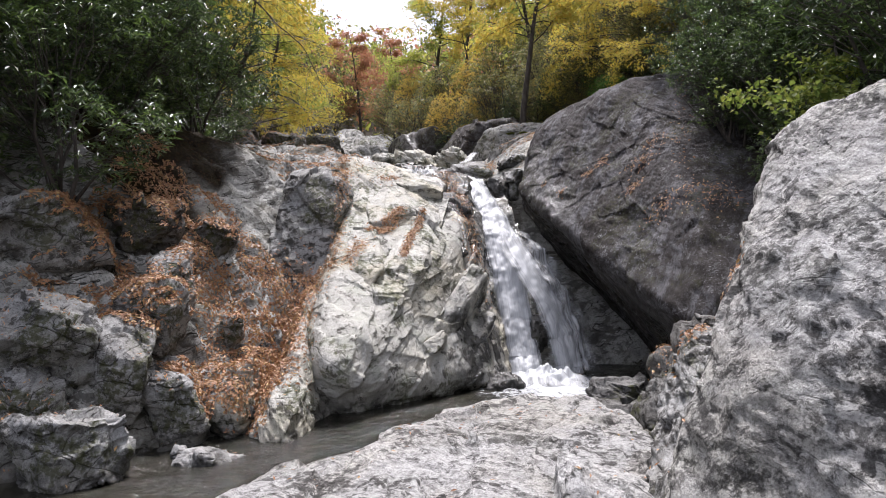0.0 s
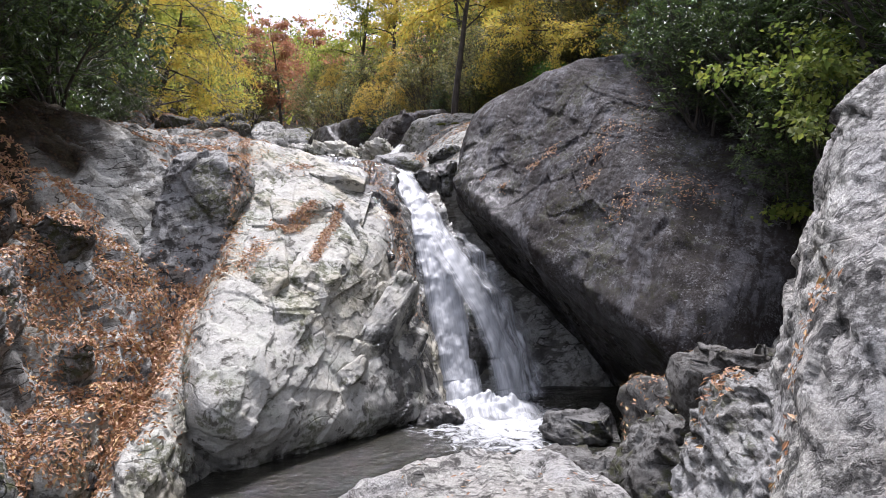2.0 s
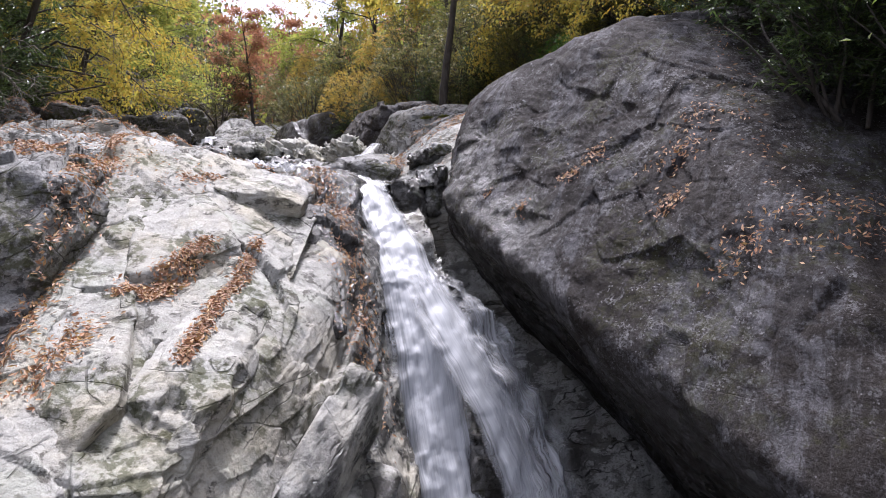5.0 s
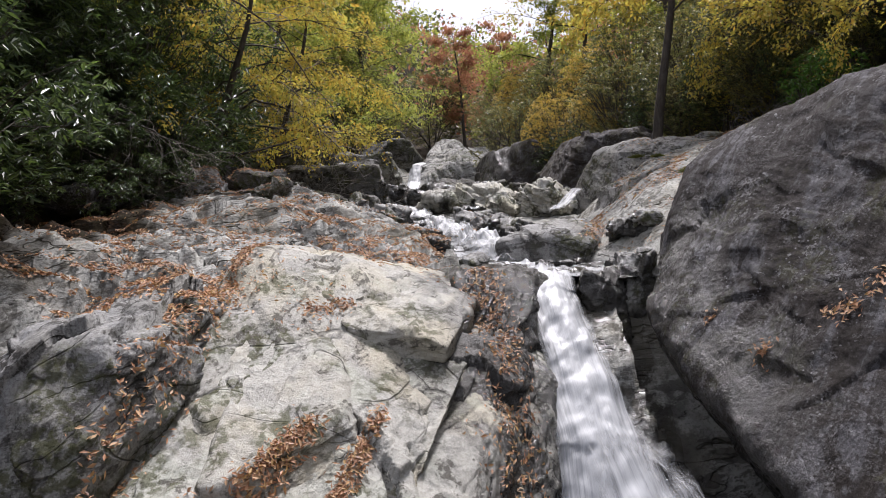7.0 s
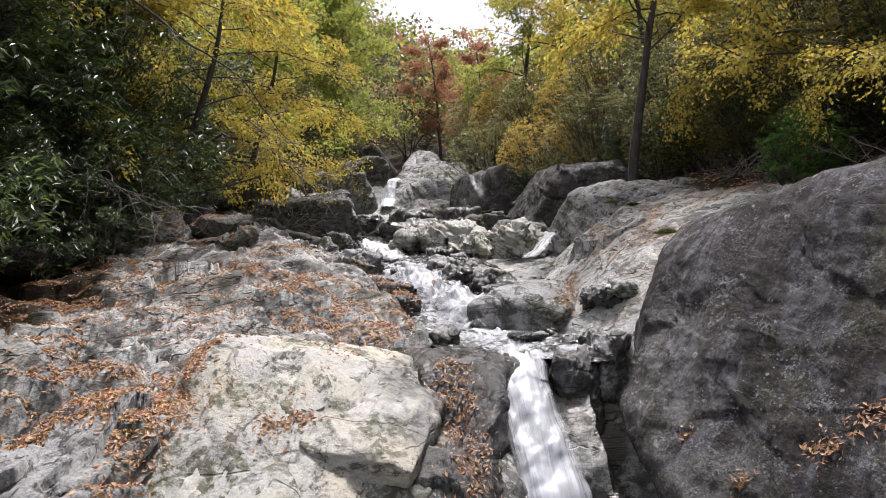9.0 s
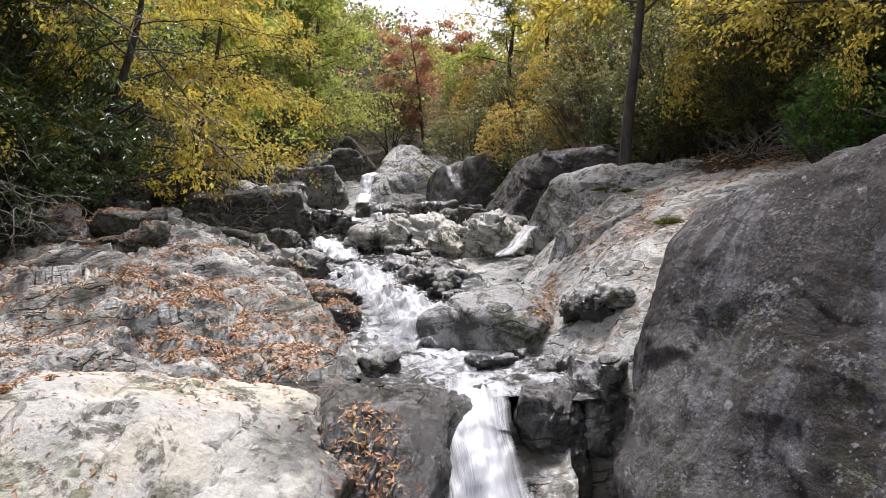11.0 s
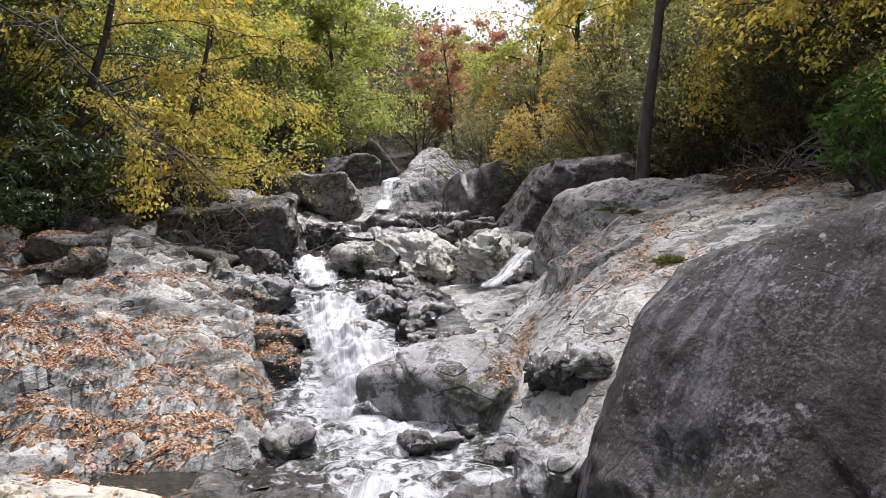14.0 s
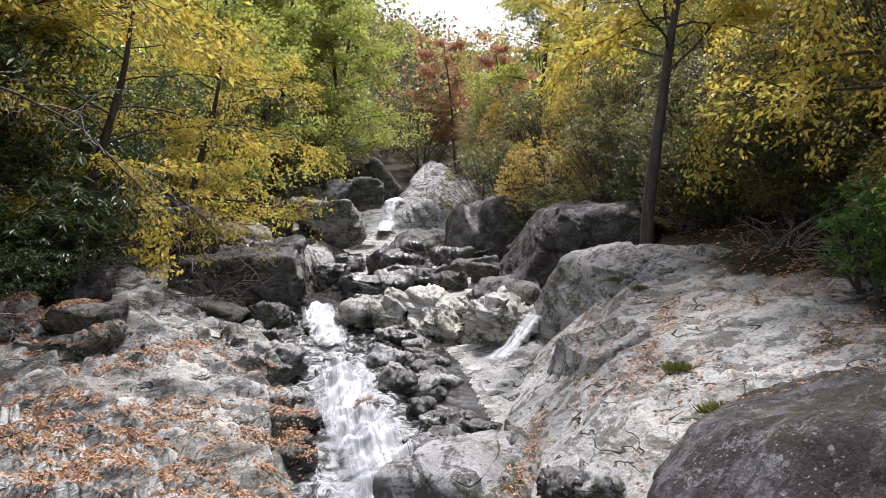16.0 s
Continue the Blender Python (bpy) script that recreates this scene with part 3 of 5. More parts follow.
for k, (x, y, z, sx_, sy_, sz_, rx, ry, rz) in enumerate([
        (-1.75, 14.6, 2.85, 0.55, 1.2, 0.3, 30, -6, 8), (-0.75, 14.9, 2.86, 0.45, 1.3, 0.3, 28, 16, -8), (-1.3, 16.7, 4.08, 0.65, 1.1, 0.22, 29, 0, 12),
        (-0.35, 16.9, 3.86, 0.5, 1.3, 0.25, 28, 16, -6), (-2.1, 16.9, 4.3, 0.45, 1.2, 0.25, 27, -4, 10), (-0.6, 18.6, 4.9, 0.75, 1.0, 0.25, 16, 10, 0), (-1.9, 18.9, 5.2, 0.95, 1.0, 0.25, 10, 0, 20),
        (0.2, 14.7, 1.6, 0.3, 1.7, 0.55, 38, 24, -14), (-0.35, 13.7, 1.0, 0.28, 0.9, 0.5, 40, 30, -30), (0.55, 15.2, 0.9, 0.3, 1.0, 0.7, 35, 20, -20)]):
    rock("slab", (x, y, z), (sx_, sy_, sz_), None, PALE, 44, 300 + k, 40, 0.05, 0.7, "", (rx, ry, rz), parent=outcrop, lay=(28, 0, 12))
rock("mossy_rock", (0.34, 18.8, 3.0), (0.55, 2.6, 1.9), [
    ((0.30, -0.52, 0.80), (0.5, 18.8, 4.66)), ((-0.9, -0.3, 0.3), (-0.25, 18.8, 4.6)), ((0.95, -0.2, 0.2), (0.7, 18.0, 3.6)), ((0, 0.05, 1), (0.4, 20.3, 5.36)), ((0, -1, 0.3), (0.5, 15.9, 1.6)), ((0, 1, 0), (0, 21.7, 0)), ((0, 0, -1), (0, 0, 0.6))],
    BANK, 70, 22, 16, 0.13, 0.7, "black wet mossy rock beside the falls", lay=(35, 20, 0), soaked=True)
rock("rock_slab", (-3.1, 17.0, 3.6), (0.9, 1.7, 1.8), [
    ((0.1, -0.86, 0.5), (-3.0, 15.3, 4.0)), ((0, -0.1, 1), (-3.0, 16.5, 5.05)), ((0.95, -0.1, 0.2), (-2.3, 16, 4)), ((-0.95, -0.2, 0.2), (-3.8, 16, 4)),
    ((0, 1, 0), (0, 19, 0)), ((0, 0, -1), (0, 0, 1.5))], GREY, n=90, seed=8, rough=0.13, scale=0.9, label="steep grey rock slab above a leaf-filled gully")
rock("rock_ridge", (-2.6, 11.8, 0.4), (0.5, 1.6, 1.0), [
    ((-0.85, -0.2, 0.45), (-2.85, 11.6, 0.95)), ((0.85, -0.15, 0.4), (-2.25, 11.8, 0.9)), ((-0.1, -0.54, 1), (-2.55, 11.8, 1.32)), ((0, -0.85, 0.45), (-2.8, 10.3, 0.5)), ((0, 1, 0), (0, 14, 0)),
    ((0, 0, -1), (0, 0, -0.8))], PALE, n=70, seed=12, rough=0.1, scale=0.7, label="pale smooth rock ridge at the foot of the outcrop")
rock("boulder", (5.6, 18.6, 4.4), (3.2, 5.0, 3.6), [
    ((-0.658, -0.468, 0.590), (3.9, 19.07, 6.5)), ((-0.119, -0.630, 0.768), (3.99, 14.92, 4.35)), ((-0.776, 0.016, -0.630), (2.05, 19.51, 4.86)), ((-0.936, 0.326, 0.133), (2.43, 20.36, 5.35)),
    ((-0.253, 0.099, 0.962), (5.48, 19.00, 8.15)), ((-0.1, 1, 0.4), (5, 24.6, 6)), ((1, 0, 0.2), (8.5, 18, 5)), ((0.25, -0.95, 0.1), (4.5, 12.2, 2)), ((0, 0, -1), (0, 0, -0.5))], DARK, n=170, seed=21, rough=0.16, scale=2.2, sharp=22, coarse=0.2, fine=0.35, swell=0.3, label="huge dark lichen-streaked boulder leaning over the falls", lay=(40, -30, 20))
rock("boulder", (5.0, 4.8, 1.6), (2.2, 3.4, 3.0), [
    ((-0.870, 0.432, 0.238), (2.71, 6.50, 3.04)), ((-0.713, -0.559, 0.423), (2.57, 6.10, 2.97)), ((-0.628, -0.427, 0.651), (3.06, 6.91, 3.80)), ((-0.260, 0.130, 0.957), (4.18, 7.51, 4.86)), ((-0.166, 0.969, 0.185), (3.73, 8.20, 2.95)), ((0, -1, 0), (0, 1.2, 0)), ((1, 0, 0), (7.5, 0, 0)), ((0, 0, -1), (0, 0, -1))],
    NEAR, n=180, seed=33, sharp=20, rough=0.09, scale=1.3, coarse=0.2, fine=0.6, swell=0.4, label="large weathered grey boulder with pitted surface beside the pool")
rock("rock", (2.95, 7.2, 1.0), (0.55, 1.2, 1.5), [
    ((-0.75, -0.1, 0.6), (2.72, 6.6, 1.85)), ((-0.9, 0.3, 0.2), (2.3, 7.2, 1.2)), ((-0.35, 0.3, 0.9), (2.95, 7.7, 2.3)), ((0.1, 0.95, 0.25), (2.9, 8.3, 1.5)), ((0.2, -0.9, 0.4), (2.5, 5.7, 1.2)), ((1, 0, 0), (3.6, 0, 0)), ((0, 0, -1), (0, 0, -0.5))],
    GREY, n=90, seed=34, rough=0.13, scale=0.7, coarse=0.6, fine=0.7, swell=0.3, label="craggy dark grey shoulder of rock holding a few leaves")
rock("rock_slab", (0.6, 7.3, 0.2), (2.6, 3.0, 0.9), [
    ((-0.05, -0.06, 1), (0.8, 8.0, 0.88)), ((-0.72, 0.66, 0.3), (-0.7, 9.2, 0.5)), ((-0.1, 0.95, 0.3), (1.4, 10.6, 0.5)), ((0.9, 0.2, 0.2), (2.6, 9, 0.5)), ((0, -1, 0), (0, 3.6, 0)),
    ((-1, 0, 0.3), (-2.4, 6, 0.5)), ((0, 0, -1), (0, 0, -0.8))], NEAR, n=90, seed=41, rough=0.09, scale=0.9, label="flat pale rock slab at the edge of the pool")


def block(centre, size, material, seed, label, turn=0.0, n=36, rough=0.1, group="", tip=0.0):
    return rock("rock", centre, size, None, material, n, seed, 20, 1.5 * rough * min(1.0, 1.4 * min(size)), 0.9 * max(size), label, (tip, 0, turn), group)


# rocks round the lower pool
block((3.75, 9.0, 1.5), (0.6, 0.8, 1.2), BANK, 51, "dark leaning rock behind the boulder", 20)
block((2.2, 9.0, 0.5), (0.5, 0.6, 0.45), GREY, 151, "worn grey rock at the end of the slab", 25)
block((1.5, 6.6, 0.62), (0.7, 0.6, 0.5), NEAR, 152, "rounded grey rock on the slab", 60, rough=0.06)
block((2.9, 10.9, 0.35), (0.8, 0.7, 0.55), BANK, 52, "dark rounded rock at the pool's edge")
block((3.5, 9.9, 0.9), (0.8, 0.9, 0.8), BANK, 53, "dark rock between two boulders")
block((3.5, 13.2, 0.42), (0.7, 0.55, 0.4), BANK, 54, "wet dark rock under the leaning boulder")
block((4.5, 11.2, 0.6), (1.1, 1.2, 0.9), BANK, 55, "dark leaf-strewn rock ledge")
block((1.35, 14.6, 0.2), (0.45, 0.4, 0.4), BANK, 56, "small wet black rock at the foot of the falls")
block((2.36, 17.1, 0.9), (0.36, 0.6, 0.85), BANK, 57, "black wet rock parting the falling water", 0, 30)
rock("rock", (-4.05, 10.7, 0.7), (0.42, 0.85, 0.95), None, GREY, 56, 60, 14, 0.1, 0.7, "upright grey rib of rock on the bank", (28, -8, 12), fine=0.6)
rock("rock", (-4.85, 10.3, 1.1), (0.45, 0.85, 0.95), None, GREY, 56, 260, 14, 0.1, 0.7, "upright grey rib of rock on the bank", (25, 6, 20), fine=0.6)
rock("rock", (-3.35, 11.3, 0.75), (0.35, 0.75, 0.7), None, PALE, 48, 261, 14, 0.08, 0.7, "pale grey rib of rock among fallen leaves", (28, 0, -6), fine=0.6)
rock("rock", (-4.75, 12.2, 2.55), (0.4, 0.9, 0.75), None, GREY, 48, 262, 14, 0.1, 0.7, "grey rib of rock beside the leaf drift", (32, -5, 15), fine=0.6)
rock("rock", (-5.75, 9.5, 0.9), (0.6, 0.9, 0.9), None, GREY, 48, 263, 14, 0.1, 0.7, "upright grey rib of rock on the bank", (25, 0, 30), fine=0.6)
block((-4.9, 8.8, 0.5), (0.8, 0.7, 0.8), GREY, 61, "blocky dark grey rock on the bank", 40, 48)
block((-3.6, 11.0, 0.5), (0.5, 0.55, 0.55), GREY, 62, "grey rock at the water's edge", 70)
block((-4.95, 11.2, 2.0), (0.7, 0.6, 0.6), GREY, 63, "grey rock ledge among fallen leaves", 0, 48)
block((-5.5, 12.7, 3.6), (0.6, 0.6, 0.6), BANK, 64, "wet shiny rock ledge", 30, 40)
block((-3.85, 12.6, 1.75), (0.22, 0.22, 0.3), GREY, 65, "small upright rock among fallen leaves")
block((-5.7, 9.9, 1.9), (0.8, 0.7, 0.7), GREY, 66, "dark rock ledge on the bank", 15)
block((-6.6, 11.5, 3.3), (1.1, 0.9, 0.9), GREY, 67, "dark rock ledge under the shrubs", 35)
block((-4.6, 13.8, 3.4), (0.5, 0.5, 0.55), BANK, 68, "dark rock step in the gully")
block((-3.3, 9.4, 0.1), (0.55, 0.4, 0.4), GREY, 69, "low grey rock in the pool")

block((-8.6, 20.6, 6.0), (1.3, 0.8, 0.8), DARK, 184, "dark rock wall under the shrubs", 70)
block((-8.8, 22.8, 6.4), (1.2, 0.8, 0.7), DARK, 185, "dark rock wall under the shrubs", 95)
block((-8.4, 18.4, 5.8), (1.1, 0.8, 0.7), DARK, 186, "dark rock wall under the shrubs", 60)
block((5.6, 29.6, 8.1), (0.9, 0.7, 0.45), BANK, 181, "dark ledge rock strewn with leaves", 20)
block((6.8, 28.6, 8.2), (0.9, 0.6, 0.45), BANK, 182, "dark ledge rock strewn with leaves", -15)
block((5.0, 31.2, 8.3), (1.0, 0.7, 0.5), BANK, 183, "dark ledge rock strewn with leaves", 5)
block((1.72, 21.35, 4.75), (0.38, 0.75, 0.68), BANK, 58, "wet brown rock beside the lip of the falls", 0, 40)
block((2.2, 21.7, 5.2), (0.38, 0.7, 0.6), GREY, 59, "pale rock wedge against the boulder", 0, 40)

# rocks along the upper stream
def ledge(centre, size, seed, turn, tip=6.0):
    return rock("rock", centre, size, None, GREY, 56, seed, 30, 0.12, 0.8, "low fractured grey rock ledge", (tip, 0, turn), "fractured ledges", fine=0.8, lay=(10, 10, 30))


ledge((-3.5, 27.4, 6.35), (1.0, 0.75, 0.52), 171, 22)
ledge((-4.7, 26.5, 6.4), (1.1, 0.95, 0.56), 172, 14)
ledge((-6.3, 26.0, 6.65), (1.3, 0.95, 0.62), 173, -4)
ledge((-8.0, 26.0, 6.9), (1.2, 0.9, 0.7), 175, 10)
block((-6.15, 26.1, 7.32), (0.85, 0.55, 0.42), BANK, 176, "rounded brown boulder lying on the ledge", 4, 40, 0.06)
block((-2.0, 25.4, 5.85), (0.5, 0.4, 0.3), BANK, 174, "wet mossy rock at the stream's edge", 30)
block((0.98, 23.85, 5.5), (1.15, 1.0, 0.82), GREY, 70, "smooth rounded grey-brown rock beside the stream", -28, 60, 0.05)
rock("rock_slab", (2.75, 25.7, 6.95), (0.62, 1.35, 0.5), [
    ((-0.42, -0.1, 0.9), (2.75, 25.7, 7.33)), ((-0.95, -0.25, 0.3), (2.28, 25.6, 6.9)), ((0.9, 0.1, 0.3), (3.3, 25.6, 7.3)), ((0.2, -0.9, 0.35), (2.6, 25.2, 6.9)), ((0, 1, 0.2), (2.9, 27.4, 7.2)), ((0, 0, -1), (0, 0, 6.3))],
    GREY, 44, 71, 40, 0.05, 0.8, "tilted flat grey rock slab beside leaves", fine=0.5)
rock("boulder", (3.7, 29.6, 7.7), (2.0, 1.1, 1.0), [
    ((-0.25, -0.35, 1), (3.2, 29.2, 8.38)), ((0.1, 0, 1), (4.4, 29.6, 8.68)), ((-0.75, -0.5, 0.3), (2.5, 29.2, 7.6)), ((0.05, -0.95, 0.25), (3.6, 28.6, 7.7)), ((1, 0, 0.2), (5.9, 29.5, 8)), ((0, 1, 0.2), (3.7, 31, 8)), ((0, 0, -1), (0, 0, 6.5))],
    GREY, 56, 72, 10, 0.1, 1.2, "long rounded grey boulder", fine=0.4)
# DARK on this and the far boulders below puts tree shade into the colour.
rock("boulder", (2.4, 35.6, 8.5), (2.0, 1.6, 1.5), [
    ((0.0, -0.12, 1), (2.6, 35.2, 9.72)), ((0, -0.95, 0.25), (2.5, 34.3, 8.6)), ((-0.8, -0.3, 0.55), (1.45, 35, 9.35)), ((0.95, -0.1, 0.1), (4.1, 35.5, 9)), ((0, 1, 0), (2, 38, 9)), ((0, 0, -1), (0, 0, 6.8))],
    DARK, 56, 73, 16, 0.14, 1.2, "big blocky grey boulder below the trees", fine=0.5)
rock("boulder", (-6.3, 32.5, 7.4), (1.5, 1.5, 1.1), [
    ((-0.05, -0.15, 1), (-6.2, 32, 8.4)), ((0.3, -0.95, 0.05), (-6.2, 31.1, 7.6)), ((0.85, 0.3, 0.2), (-5.05, 33, 7.6)), ((-0.95, -0.1, 0.2), (-7.8, 32, 7.6)), ((0, 1, 0), (-6, 34.6, 7)), ((0, 0, -1), (0, 0, 6.3))],
    BANK, 56, 74, 26, 0.12, 1.0, "big angular dark boulder by the stream", fine=0.6)
block((-6.25, 29.9, 7.0), (1.3, 0.75, 0.42), BANK, 75, "low flat dark rock by the stream", 0, 40)
block((-7.3, 31.0, 7.5), (0.85, 0.6, 0.4), GREY, 177, "low flat grey rock by the stream", 12, 40, tip=10)
block((-8.8, 28.4, 7.3), (1.1, 0.8, 0.7), DARK, 76, "dark angular boulder under the shrubs", 25, 40)
block((-4.75, 30.4, 6.95), (0.5, 0.45, 0.45), BANK, 77, "rounded brown rock at the water")
block((-5.2, 35.2, 7.55), (0.55, 0.5, 0.65), GREY, 78, "rounded pale rock among boulders")
block((-9.2, 46.0, 9.5), (1.6, 1.7, 1.3), GREY, 79, "massive grey boulder up the valley", 0, 44)
block((-12.0, 43.0, 9.6), (2.2, 1.8, 1.6), DARK, 87, "dark grey boulder up the valley", 30, 40)
rock("rock_slab", (-7.8, 61.0, 9.5), (3.2, 10.0, 5.0), [
    ((-0.15, -0.27, 1.0), (-7.5, 58.0, 12.2)), ((-0.98, -0.185, 0.2), (-8.9, 55, 10.8)), ((0.95, 0.29, 0.3), (-3.6, 55, 11.6)), ((0, -0.9, 0.5), (-6.5, 53.0, 10.2)), ((-0.3, -0.4, 0.86), (-8.0, 56, 11.5)),
    ((0, 1, 0), (0, 73, 0)), ((0, 0, -1), (0, 0, 7))], GREY, 90, 80, 20, 0.3, 2.4, "broad pale sloping rock slab up the valley", fine=0.5)
block((-9.4, 50.0, 11.3), (1.6, 1.4, 1.0), BANK, 84, "dark boulder lodged up the valley", 10, 36)
block((-11.8, 60.0, 12.6), (2.0, 1.8, 2.0), BANK, 85, "dark boulder at the head of the cascade", 40, 36)
block((-10.4, 38.5, 8.4), (1.8, 1.2, 1.2), GREY, 86, "grey leaning rock slab", 25, 36)
block((-5.0, 45.6, 8.2), (2.1, 1.5, 1.2), BANK, 381, "fractured grey rock face", 25, 44, 0.16, "", 18)
block((-1.4, 44.0, 8.9), (2.6, 3.4, 2.0), DARK, 82, "dark grey rock bank under the shrubs", 0, 44)
block((-9.2, 35.0, 8.6), (1.6, 1.3, 1.0), BANK, 83, "pale grey boulder below the shrubs", 20, 40)
for k, (x, y, z, sx_, sy_, sz_, rx, rz) in enumerate([(0.55, 30.6, 6.9, 1.0, 0.95, 0.8, 12, 15), (-0.95, 30.9, 6.88, 1.0, 0.85, 0.74, 16, -20), (-2.5, 31.0, 6.85, 0.85, 0.8, 0.66, 8, 40)]):
    rock("rock", (x, y, z), (sx_, sy_, sz_), None, PALE, 60, 401 + k, 22, 0.16, 0.7, "craggy pale rock standing in the stream", (rx, 0, rz), "crags in the stream", fine=0.8)
rock("rock", (2.1, 32.0, 7.3), (0.7, 0.6, 0.45), None, BANK, 36, 404, 12, 0.1, 0.7, "rounded brown boulder beside the stream", (0, 0, 20), fine=0.5)
rock("rock", (0.3, 33.6, 7.3), (1.3, 0.9, 0.6), None, BANK, 36, 405, 12, 0.1, 0.7, "low brown boulder behind the crags", (0, 0, 70), fine=0.5)
rock("rock", (-3.6, 34.8, 7.45), (1.1, 0.7, 0.5), None, GREY, 36, 406, 12, 0.1, 0.7, "low pale boulder behind the crags", (0, 0, 10), fine=0.5)
for k, (x, y, r) in enumerate([(-1.6, 35.6, 0.6), (-2.6, 36.8, 0.75), (-0.6, 36.6, 0.7), (0.9, 35.2, 0.5), (-1.4, 38.2, 0.8), (-3.6, 37.6, 0.6), (-4.4, 39.6, 0.9), (-2.4, 40.4, 0.9), (1.4, 33.6, 0.45), (-0.9, 33.0, 0.4), (-5.6, 37.4, 0.6), (-6.6, 40.6, 0.8)]):
    g = float(ground_z(np.array([x]), np.array([y]))[0])
    rock("rock", (x, y, g + 0.25 * r), (r, r * 0.8, r * 0.62), None, BANK, 26, 620 + k, 18, 0.14 * r, r * 1.2, "brown boulder lying in the upper stream", (k * 11 % 30 - 15, 0, k * 41), "boulders in the upper stream", fine=0.8)
rs = np.random.default_rng(17)
for i in range(64):
    y = rs.uniform(22.2, 31.5)
    x = float(stream_x(y)) + (rs.uniform(0.85, 2.0) if rs.random() < 0.76 else -rs.uniform(0.95, 1.4))
    r = rs.uniform(0.16, 0.46)
    if i % 5 == 0:
        x, r = float(stream_x(y)) + rs.uniform(-0.8, 0.8), rs.uniform(0.12, 0.24)
    z = max(float(ground_z(np.array([x]), np.array([y]))[0]), float(np.interp(y, UP_Y, UP_Z)) - 0.15 * r)
    rock("rock", (x, y, z + 0.1 * r), (r, r * 0.8, r * 0.7), None, BANK if i % 3 else GREY, 18, 500 + i, 24, 0.2 * r, r * 1.2, "small dark wet rock in the stream", (i * 13 % 40 - 20, 0, i * 37), "small rocks in the stream", fine=0.9, soaked=i % 3 > 0)


# ---- fallen leaves ----
def leaf_mesh(name, pos, along, up, length, width, material, fold=0.25, curl=0.0):
    """Folded leaves: base, two sides and tip, two triangles each."""
    along = along / np.maximum(np.linalg.norm(along, axis=1), 1e-6)[:, None]
    side = np.cross(along, up)
    side /= np.maximum(np.linalg.norm(side, axis=1), 1e-6)[:, None]
    nrm = np.cross(side, along)
    L, W = np.asarray(length).reshape(-1, 1), np.asarray(width).reshape(-1, 1)
    mid = pos + along * L * 0.45
    left = mid + side * W * 0.5 + nrm * W * fold
    right = mid - side * W * 0.5 + nrm * W * fold
    tip = pos + along * L + nrm * L * curl
    v = np.stack([pos, right, tip, left], 1).reshape(-1, 3)
    k = np.arange(len(pos))[:, None] * 4
    tris = np.concatenate([k + [0, 1, 2], k + [0, 2, 3]], 1).reshape(-1, 3)
    return mesh_from(name, v, tris, material, smooth=False)


bpy.context.view_layer.update()
DEPS = bpy.context.evaluated_depsgraph_get()


def drop(x, y, top=14.0):
    """Where something let fall at (x, y) comes to rest, and the slope there."""
    hit, place, normal, _, ob, _ = scene.ray_cast(DEPS, (x, y, top), (0, 0, -1))
    return (place, normal) if hit else (None, None)


def litter(pts, label, rng, flat=0.3, size=(0.04, 0.082), heap=0.02, material=LITTER):
    P, N = [], []
    for x, y in pts:
        place, normal = drop(x, y)
        if place is not None and normal.z > flat and place.z > 0.33:
            P.append(place)
            N.append(normal)
    if not P:
        return None
    P, N = np.array(P), np.array(N)
    n = len(P)
    a = rng.normal(size=(n, 3))
    a -= 0.9 * (a * N).sum(1)[:, None] * N
    up = N + 0.45 * rng.normal(size=(n, 3))
    L = rng.uniform(size[0], size[1], n)
    P = P + N * (0.006 + heap * rng.random(n))[:, None]
    me = leaf_mesh("fallen_leaves", P - a / np.linalg.norm(a, axis=1)[:, None] * L[:, None] * 0.5, a, up, L, L * rng.uniform(0.25, 0.48, n), material, 0.3, 0.1)
    return tagged(new("fallen_leaves", me), label, "leaves", kind="stuff")


def strip(rng, ends, width, count):
    """Points along a broken line, spread across it."""
    e = np.array(ends, float)
    k = rng.uniform(0, len(e) - 1, count)
    i = np.minimum(k.astype(int), len(e) - 2)
    f = (k - i)[:, None]
    return e[i] * (1 - f) + e[i + 1] * f + rng.normal(size=(count, 2)) * width


def field(rng, x0, x1, y0, y1, count, scale=1.1, cut=0.1, seed=0):
    """Points over a rectangle, drifted together into patches."""
    p = np.stack([rng.uniform(x0, x1, count * 3), rng.uniform(y0, y1, count * 3)], 1)
    q = np.concatenate([p, np.zeros((len(p), 1))], 1)
    return p[fbm(q * scale, 4, seed) + 0.35 * rng.normal(size=len(p)) > cut][:count]


def hollows(rng, x0, x1, y0, y1, count, depth):
    """Points in the dips of the bedrock, where leaves gather."""
    p = np.stack([rng.uniform(x0, x1, count), rng.uniform(y0, y1, count)], 1)
    dip = ground_z(p[:, 0], p[:, 1]) - ground_z(p[:, 0], p[:, 1], False)
    q = np.concatenate([p, np.zeros((count, 1))], 1)
    return p[dip + 0.26 * fbm(q * 0.9, 3, 6) + 0.05 * rng.normal(size=count) < depth]


